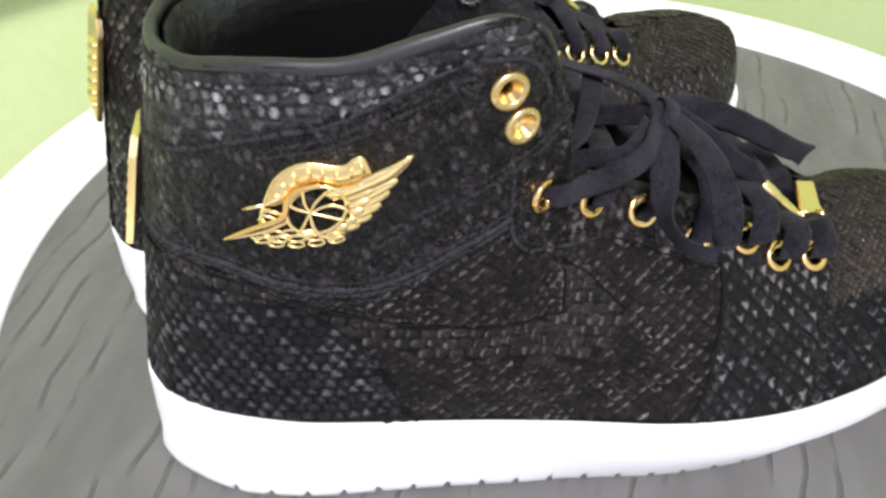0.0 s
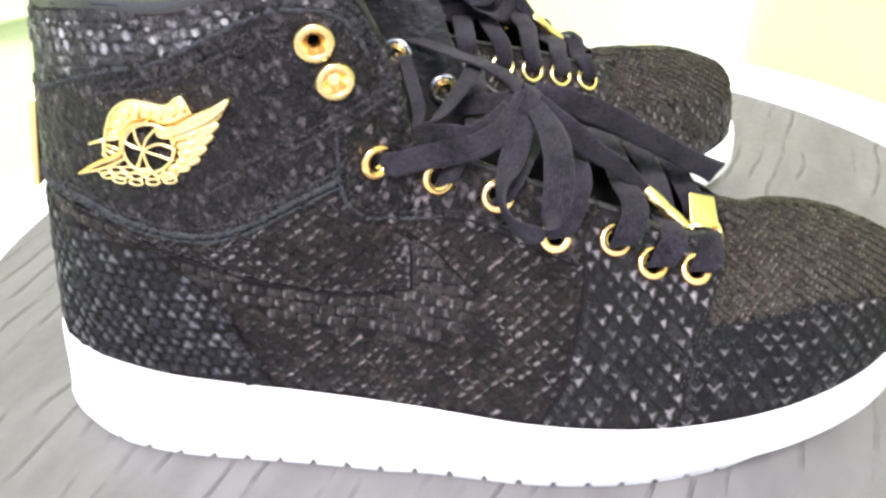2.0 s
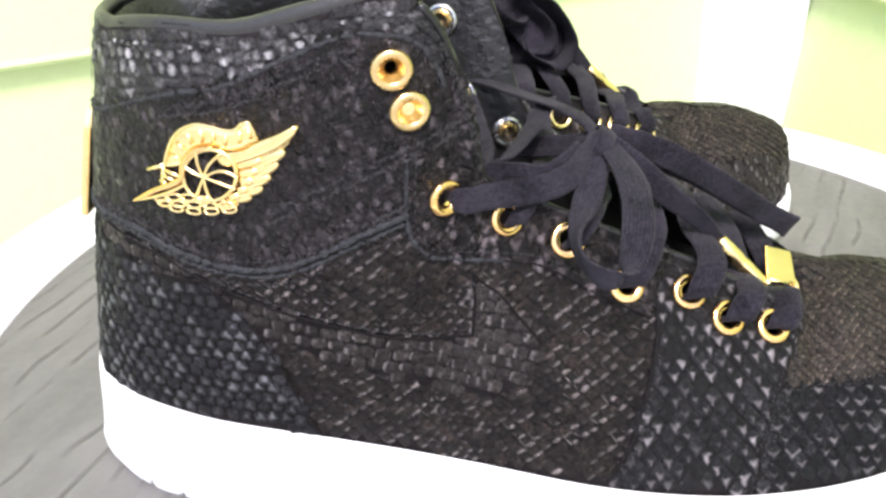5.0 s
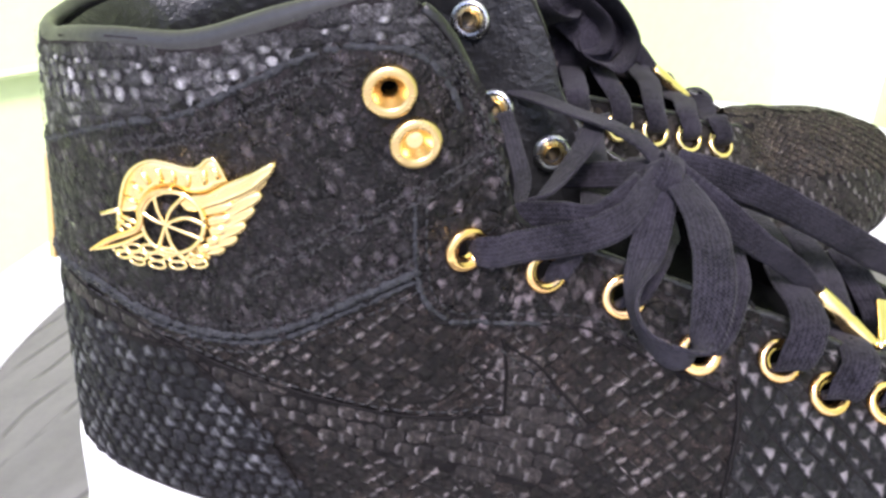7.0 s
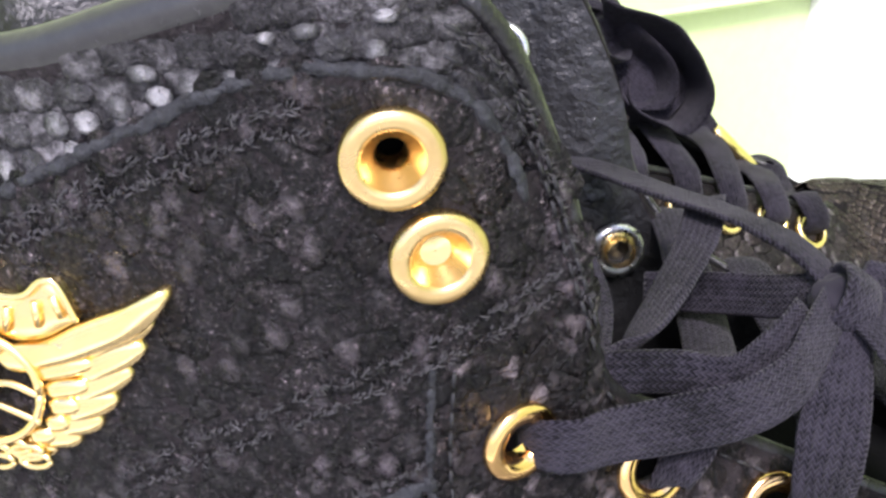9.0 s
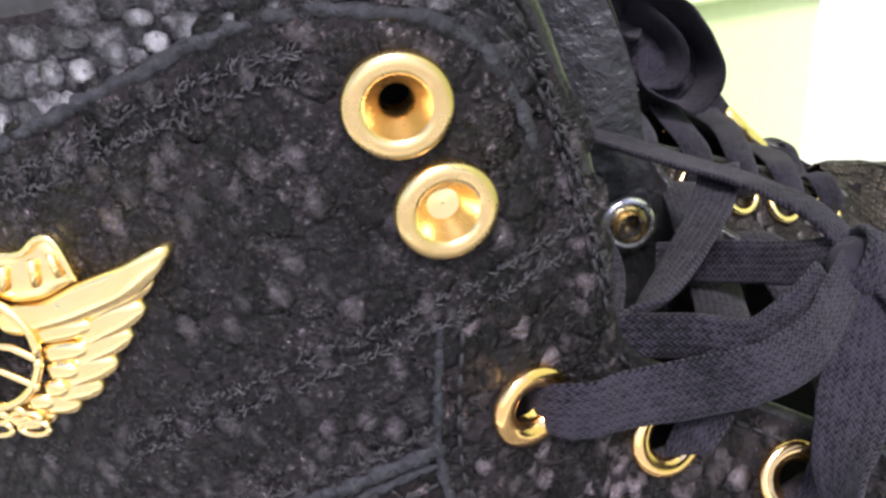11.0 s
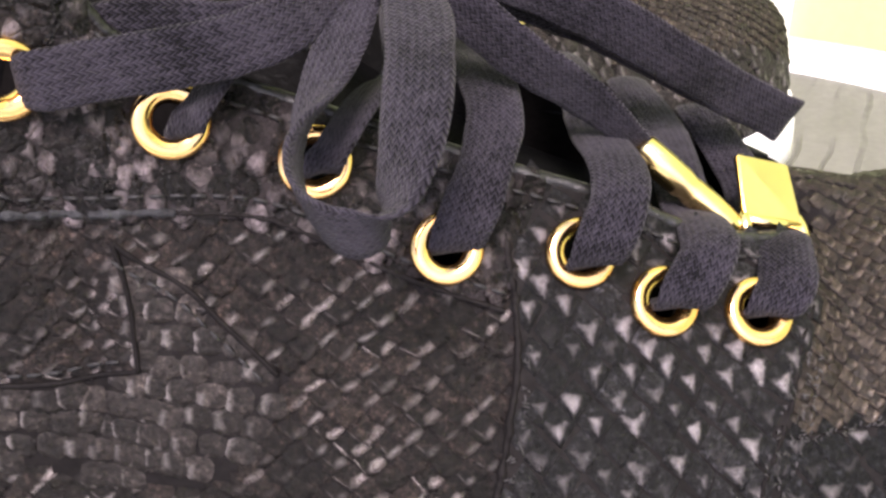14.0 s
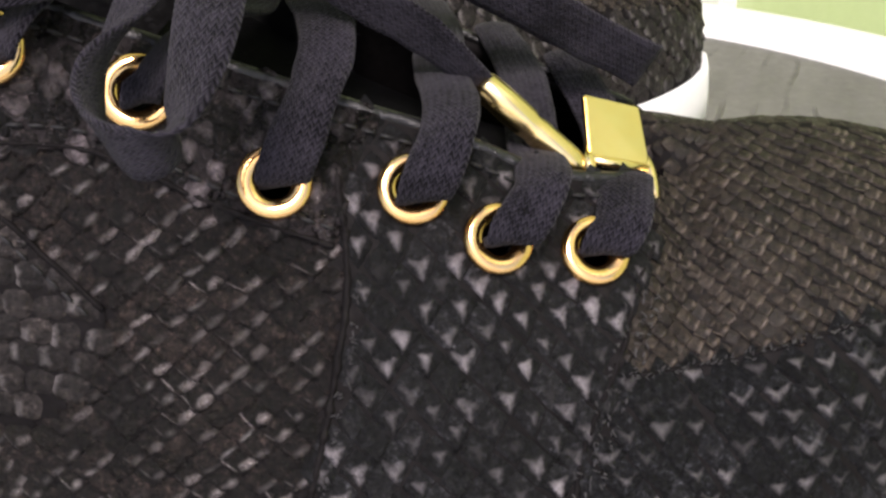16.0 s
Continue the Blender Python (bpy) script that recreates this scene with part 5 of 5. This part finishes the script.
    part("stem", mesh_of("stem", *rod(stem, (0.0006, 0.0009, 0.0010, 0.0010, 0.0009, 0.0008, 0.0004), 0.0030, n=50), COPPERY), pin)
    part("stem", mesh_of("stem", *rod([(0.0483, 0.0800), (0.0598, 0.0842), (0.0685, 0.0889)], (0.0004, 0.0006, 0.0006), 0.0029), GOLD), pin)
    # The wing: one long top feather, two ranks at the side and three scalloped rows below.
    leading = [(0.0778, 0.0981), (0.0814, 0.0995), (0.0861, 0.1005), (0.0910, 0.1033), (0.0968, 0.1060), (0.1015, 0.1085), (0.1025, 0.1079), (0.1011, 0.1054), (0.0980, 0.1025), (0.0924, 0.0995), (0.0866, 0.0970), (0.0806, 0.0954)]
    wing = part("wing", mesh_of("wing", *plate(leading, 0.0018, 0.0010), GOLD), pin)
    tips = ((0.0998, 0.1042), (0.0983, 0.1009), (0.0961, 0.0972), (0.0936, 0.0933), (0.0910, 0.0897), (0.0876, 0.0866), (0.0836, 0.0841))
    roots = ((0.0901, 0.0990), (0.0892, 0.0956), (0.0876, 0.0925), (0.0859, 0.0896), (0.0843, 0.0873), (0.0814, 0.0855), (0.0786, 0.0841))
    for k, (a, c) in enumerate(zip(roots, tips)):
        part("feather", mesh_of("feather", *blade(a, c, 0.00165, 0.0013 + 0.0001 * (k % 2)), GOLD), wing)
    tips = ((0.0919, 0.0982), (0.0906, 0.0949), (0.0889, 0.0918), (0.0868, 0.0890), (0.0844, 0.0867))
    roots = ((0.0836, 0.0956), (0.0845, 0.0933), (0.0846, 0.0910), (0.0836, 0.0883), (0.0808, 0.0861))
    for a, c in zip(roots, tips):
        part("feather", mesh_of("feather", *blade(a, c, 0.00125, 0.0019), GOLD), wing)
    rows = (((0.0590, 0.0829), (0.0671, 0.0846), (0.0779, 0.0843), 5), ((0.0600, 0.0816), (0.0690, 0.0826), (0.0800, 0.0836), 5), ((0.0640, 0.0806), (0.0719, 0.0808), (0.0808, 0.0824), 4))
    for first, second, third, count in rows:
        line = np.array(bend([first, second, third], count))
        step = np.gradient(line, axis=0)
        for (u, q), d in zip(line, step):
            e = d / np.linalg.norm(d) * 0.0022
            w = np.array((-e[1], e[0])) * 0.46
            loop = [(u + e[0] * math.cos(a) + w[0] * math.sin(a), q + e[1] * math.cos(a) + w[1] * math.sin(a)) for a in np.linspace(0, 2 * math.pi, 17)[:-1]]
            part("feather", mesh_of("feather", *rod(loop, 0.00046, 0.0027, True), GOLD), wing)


def heel_plate(shoe):
    """A thin gold plate up the heel's back."""
    low, high = np.array((0.0000, 0.0135, 0.0900)), np.array((0.0093, 0.0130, 0.1282))
    up = (high - low) / np.linalg.norm(high - low)
    out = np.cross(np.array((0, 1.0, 0)), up)
    out = -out if out[0] > 0 else out
    w = 0.0105
    bm = bmesh.new()
    v = []
    for lift in (0.0012, 0.0034):
        for t, y in ((0, -w), (0, w), (0.86, w), (1.0, w * 0.72), (1.0, -w * 0.72), (0.86, -w)):
            p = low + (high - low) * t + out * lift + np.array((0, y, 0))
            v.append(bm.verts.new(p))
    bm.faces.new(v[:6][::-1])
    bm.faces.new(v[6:])
    for k in range(6):
        bm.faces.new([v[k], v[(k + 1) % 6], v[6 + (k + 1) % 6], v[6 + k]])
    bmesh.ops.bevel(bm, geom=bm.edges[:], offset=0.0004, segments=2, affect="EDGES")
    plate = part("heel_plate", mesh_from(bm, "heel_plate", GOLD, False), shoe, "upright polished gold plate on the heel")
    for k in range(6):
        c = low + (high - low) * (0.12 + 0.12 * k) + out * 0.0034
        part("rib", mesh_of("rib", *tube([c + np.array((0, -0.006, 0)), c, c + np.array((0, 0.006, 0))], 0.0009, 6), GOLD), plate)


def laces(shoe, far=False):
    lace = part("laces", None, shoe, "flat black braided laces tied in a loose bow")

    def pull(x, y, z):
        """How much a spot goes with the knot."""
        return math.exp(-((x - 0.169) ** 2 + (y - 0.0045) ** 2 + (z - 0.1245) ** 2) / 0.013 ** 2)

    def strand(name, rows, width=0.0082, steps=50, wide=None, label=""):
        rows = [(x - pull(x, y, z) * 0.0034, y, z + pull(x, y, z) * 0.0012, *rest) for x, y, z, *rest in rows]
        v, f, uv = ribbon(rows, width, 0.0014, steps, wide)
        return part(name, mesh_of(name, v, f, LACE, True, uv), lace, label)

    strand("strand", [(0.1225, -0.0200, 0.1175, .1, 0, 1), (0.1255, -0.0238, 0.1185, .1, 0, 1), (0.1300, -0.0240, 0.1190, 0, .1, 1), (0.1340, -0.0215, 0.1190, 0, .2, 1), (0.143, -0.0175, 0.119, 0, .3, 1), (0.151, -0.014, 0.1195, 0, .3, 1), (0.158, -0.009, 0.121, 0, .5, .9),
                      (0.163, -0.003, 0.1235, 0, .7, .7), (0.168, 0.004, 0.1255, 0, .9, .5)], wide=((0, 0.6), (0.12, 0.95), (0.7, 1), (1, 0.6)))
    strand("loop", [(0.170, 0.004, 0.1245, .9, .3, .2), (0.1655, -0.006, 0.1195, .95, 0, .1), (0.1620, -0.015, 0.1145, .85, -.45, .15), (0.1600, -0.0235, 0.1105, .3, -.75, .5), (0.1606, -0.0300, 0.1078, .05, -.66, .75), (0.1636, -0.0350, 0.1058, .05, -.54, .84),
                    (0.1682, -0.0386, 0.1052, .18, -.36, .91), (0.1726, -0.0382, 0.1066, .52, -.24, .82), (0.1750, -0.0342, 0.1114, .88, -.12, .45), (0.1758, -0.0248, 0.1184, 1, .05, .1), (0.1746, -0.0105, 0.1226, 1, .1, 0), (0.1712, 0.003, 0.1245, .9, .2, .1)], 0.0088, 96, ((0, 0.6), (0.15, 1), (0.85, 1), (1, 0.7)), "hanging bow loop")
    tail = strand("tail", [(0.1705, 0.005, 0.1255, .8, .2, .6), (0.179, 0.0005, 0.1195, .6, -.1, .8), (0.187, 0.001, 0.1115, .6, -.2, .75), (0.197, 0.004, 0.103, .6, -.3, .7), (0.2055, 0.0068, 0.0938, .55, -.3, .75)], wide=((0, 0.7), (0.3, 1), (0.75, 0.95), (1, 0.5)))
    if not far:
      strand("loop", [(0.171, 0.007, 0.1255, .3, .2, .9), (0.183, 0.0105, 0.1215, .35, .1, .9), (0.196, 0.0135, 0.1145, .4, -.1, .9), (0.211, 0.0185, 0.1040, .45, -.2, .85), (0.222, 0.024, 0.0955, .45, -.2, .85), (0.2315, 0.0285, 0.0890, .45, -.2, .85),
                      (0.2310, 0.0305, 0.0885, .45, -.2, .85), (0.218, 0.0265, 0.0965, .45, -.2, .85), (0.195, 0.018, 0.1120, .4, -.1, .9), (0.172, 0.009, 0.1240, .3, .1, .9)], 0.0088, 90, label="flattened bow loop lying towards the toe")
    else:
        strand("loop", [(0.169, 0.0045, 0.1245, 1, 0, 0), (0.160, 0.014, 0.1310, .9, .3, .1), (0.165, 0.024, 0.1340, .5, .8, .2), (0.176, 0.029, 0.1300, .2, .9, .3), (0.185, 0.032, 0.1190, 0, 1, .1), (0.181, 0.031, 0.1085, .2, .9, .2),
                        (0.170, 0.027, 0.1080, .3, .8, .3), (0.164, 0.018, 0.1130, .8, .4, .2), (0.167, 0.007, 0.1215, 1, 0, 0)], 0.0215, 80, label="upright bow loop")
        strand("loop", [(0.168, 0.010, 0.1240, 1, 0, 0), (0.165, 0.018, 0.1275, .8, .5, .2), (0.169, 0.024, 0.1275, .4, .8, .3), (0.175, 0.027, 0.1230, .2, .9, .2), (0.176, 0.027, 0.1160, .2, .9, .2), (0.170, 0.023, 0.1130, .4, .8, .2), (0.167, 0.012, 0.1190, 1, .2, 0)], 0.0190, 60, label="inner bow loop")
        strand("loop", [(0.168, 0.006, 0.1260, .8, .4, 0), (0.156, 0.012, 0.1330, .8, .4, .2), (0.148, 0.022, 0.1360, .7, .6, .2), (0.150, 0.030, 0.1300, .6, .7, .1), (0.160, 0.026, 0.1230, .6, .6, .3), (0.168, 0.010, 0.1240, .8, .3, .2)], 0.0175, 60, label="upright bow loop")
        strand("loop", [(0.156, 0.014, 0.1335, .78, -.38, .5), (0.164, 0.021, 0.1280, .78, -.38, .5), (0.172, 0.026, 0.1205, .78, -.38, .5), (0.181, 0.031, 0.1110, .78, -.38, .5)], 0.0180, 40, label="crushed bow loop")
    # The knot.
    bm = bmesh.new()
    bmesh.ops.create_uvsphere(bm, u_segments=28, v_segments=20, radius=1)
    for vert in bm.verts:
        vert.co += vert.co * 0.18 * noise.noise(vert.co * 2.3)
        vert.co = Vector((0.1656, 0.0045, 0.1257)) + Vector((vert.co.x * 0.0044, vert.co.y * 0.0042, vert.co.z * 0.0036))
    part("knot", mesh_from(bm, "knot", LACE), lace)
    wrap = []
    for a in np.linspace(0, 2 * math.pi, 13):
        wrap.append((0.1690 + 0.0016 * math.cos(a), 0.0045 + 0.0046 * math.sin(a), 0.1243 + 0.0042 * math.cos(a), 0.8, 0.15, -0.55))
    strand("knot_wrap", wrap, 0.0064, 40)
    # Bars from the eyelets over the opening, each down into the eyelet on the other side.
    inner = SIDE["inner"]

    def into(u):
        p, _, _, n = inner.stand(u, inner.top(u) - 0.0085)
        e, _, _, m = inner.stand(u, inner.top(u) - 0.0005)
        return [tuple(e + m * 0.0018 + np.array((0, 0, 0.0022))), tuple(p + n * 0.0032 + np.array((0, 0, 0.0034))), tuple(p + n * 0.0028), tuple(p - n * 0.0030)]

    for reach, rows in zip((0.206, 0.220, 0.234, 0.248), ([(0.176, -0.0105, 0.0870), (0.1775, -0.0150, 0.0895), (0.1810, -0.0120, 0.0975), (0.183, -0.003, 0.1030), (0.1815, 0.006, 0.1060), (0.178, 0.014, 0.1065), (0.176, 0.030, 0.1050), (0.176, 0.0440, 0.0995)],
                 [(0.196, -0.0100, 0.0840), (0.1975, -0.0142, 0.0865), (0.2005, -0.0110, 0.0935), (0.2008, -0.003, 0.0958), (0.198, 0.010, 0.0955), (0.196, 0.026, 0.0970), (0.196, 0.0410, 0.0920)],
                 [(0.2085, -0.0098, 0.0768), (0.2100, -0.0140, 0.0792), (0.2138, -0.0098, 0.0848), (0.2142, -0.002, 0.0850), (0.2128, 0.007, 0.0835), (0.211, 0.024, 0.0875), (0.210, 0.0390, 0.0850)],
                 [(0.2222, -0.0062, 0.0722), (0.2236, -0.0098, 0.0748), (0.2260, -0.0078, 0.0778), (0.2270, -0.002, 0.0797), (0.2275, 0.0035, 0.0796), (0.2272, 0.009, 0.0770), (0.2260, 0.016, 0.0756), (0.225, 0.026, 0.0790), (0.224, 0.0370, 0.0800)])):
        strand("strand", [(*p, 1, 0, 0.25 if k < 3 else 0.0) for k, p in enumerate(rows[:-1] + into(reach))], 0.0086, 60, ((0, 0.8), (0.12, 1.0), (0.5, 1), (1, 0.8)))
    strand("strand", [(0.1402, -0.0140, 0.1065, 1, 0, .5), (0.1425, -0.0170, 0.1095, 1, 0, .5), (0.1460, -0.0120, 0.1140, 1, 0, .3), (0.148, -0.001, 0.1135, 1, 0, .2), (0.150, 0.016, 0.1105, 1, 0, 0), *[(*p, 1, 0, 0) for p in into(0.174)]], 0.0084, 56, ((0, 0.6), (0.3, 1), (1, 1)))
    strand("strand", [(0.1574, -0.0115, 0.1000, 1, 0, .5), (0.1600, -0.0150, 0.1025, 1, 0, .5), (0.1640, -0.0100, 0.1075, 1, 0, .3), (0.166, 0.000, 0.1075, 1, 0, .2), (0.167, 0.018, 0.1040, 1, 0, 0), *[(*p, 1, 0, 0) for p in into(0.190)]], 0.0084, 56, ((0, 0.6), (0.3, 1), (1, 1)))
    # Loose runs up at the ankle.
    strand("strand", [(0.1490, 0.0310, 0.1285, .9, .05, .3), (0.1470, 0.020, 0.1262, .9, .05, .3), (0.1405, 0.004, 0.1225, .7, .3, .4), (0.1355, -0.006, 0.1200, .4, .7, .4), (0.1310, -0.013, 0.1190, .2, .6, .7)], 0.0072, 40, ((0, 0.9), (0.25, 1), (1, 1)))
    strand("strand", [(0.1240, 0.034, 0.1270, .8, .4, .2), (0.1290, 0.018, 0.1230, .7, .5, .2), (0.1320, 0.006, 0.1205, .6, .6, .3), (0.1320, -0.008, 0.1185, .5, .5, .5)], 0.0044, 36)
    strand("strand", [(0.1195, 0.0570, 0.1258, 0, .99, -.10), (0.1290, 0.047, 0.1270, 0, .99, -.10), (0.1430, 0.031, 0.1290, 0, .99, -.12), (0.1540, 0.020, 0.1300, .1, .97, -.10), (0.1620, 0.012, 0.1290, .3, .9, .1), (0.1685, 0.006, 0.1255, .4, .8, .3)], 0.0066, 52, ((0, 0.8), (0.25, 1), (0.8, 0.9), (1, 0.6)))
    strand("strand", [(0.1400, 0.024, 0.1140, 0, .5, .85), (0.1520, 0.018, 0.1180, 0, .5, .85), (0.1600, 0.011, 0.1215, .1, .6, .8), (0.1670, 0.006, 0.1250, .1, .6, .8)], 0.0068, 36)
    strand("strand", [(0.1185, -0.0125, 0.1200, 0, .4, .9), (0.1255, -0.0140, 0.1212, 0, .4, .9), (0.1340, -0.0130, 0.1226, 0, .4, .9), (0.1420, -0.0105, 0.1218, 0, .5, .85), (0.1500, -0.0090, 0.1208, 0, .5, .85), (0.1565, -0.0045, 0.1226, 0, .6, .8), (0.1630, 0.0010, 0.1242, 0, .7, .7)], 0.0058, 44)

    # The metal tip of the hanging end, and the metal tag on the lowest bar.
    a, b = np.array((0.2045, 0.0066, 0.0946)), np.array((0.2212, 0.0046, 0.0793))
    v, f = tube([a + (b - a) * t for t in (0, 0.04, 0.25, 0.42, 0.47, 0.52, 0.8, 0.97, 1.0)], [0.0018, 0.0025, 0.0026, 0.0025, 0.0022, 0.0024, 0.0024, 0.0023, 0.0017], 14)
    part("aglet", mesh_of("aglet", v, f, GOLD), tail, "gold lace tip")
    if far:
        return
    bm = bmesh.new()
    p = [np.array(c) for c in ((0.2206, 0.0120, 0.0900), (0.2300, 0.0168, 0.0856), (0.2320, 0.0070, 0.0765), (0.2217, 0.0026, 0.0803))]
    n = np.cross(p[1] - p[0], p[3] - p[0])
    n /= np.linalg.norm(n)
    n = n if n[2] > 0 else -n
    fold = [p[0], p[1], p[1] + (p[2] - p[1]) * 0.82, p[0] + (p[3] - p[0]) * 0.80]
    v = [bm.verts.new(q + n * 0.0005) for q in fold] + [bm.verts.new(q - n * 0.0007) for q in fold]
    bm.faces.new(v[:4])
    bm.faces.new(v[4:][::-1])
    for k in range(4):
        bm.faces.new([v[k], v[4 + k], v[4 + (k + 1) % 4], v[(k + 1) % 4]])
    bmesh.ops.recalc_face_normals(bm, faces=bm.faces[:])
    bmesh.ops.bevel(bm, geom=bm.edges[:], offset=0.0003, segments=2, affect="EDGES")
    tag = part("lace_tag", mesh_from(bm, "lace_tag", GOLD, False), lace, "folded gold lace tag")
    for s, e in ((fold[3], p[3]), (fold[2], p[2] + (p[2] - p[1]) * 0.2)):
        part("prong", mesh_of("prong", *tube([s - (e - s) * 0.4, s, 0.5 * (s + e), e], [0.0006, 0.0011, 0.0012, 0.0010], 8), GOLD), tag)
    q = [fold[3], 0.5 * (fold[3] + fold[2]) + n * 0.0002, fold[2]]
    part("lip", mesh_of("lip", *tube(q, 0.0009, 8), GOLD), tag)


def sneaker(far):
    """A right shoe with its heel at the origin and its toe along x."""
    shoe = new("sneaker")
    body = upper_shell(shoe)
    midsole(shoe)
    hide_panels(shoe, body)
    collar(shoe)
    tongue(shoe)
    eyelets(shoe)
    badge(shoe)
    heel_plate(shoe)
    laces(shoe, far)
    return shoe


def turned_over(shoe):
    """Makes a left shoe of a right one."""
    for ob in shoe.children_recursive:
        if ob.data:
            ob.data.transform(Matrix.Diagonal((1, -1, 1, 1)))
            ob.data.flip_normals()


right = sneaker(False)
tagged(right, "black snakeskin high-top sneaker with gold trim and a loose bow", "shoe", "pair of sneakers")
left = sneaker(True)
turned_over(left)
left.matrix_basis = pose(-0.029, 0.100, 0.0, 0, 0, 19)
tagged(left, "black snakeskin high-top sneaker with gold trim, standing behind its pair", "shoe", "pair of sneakers")
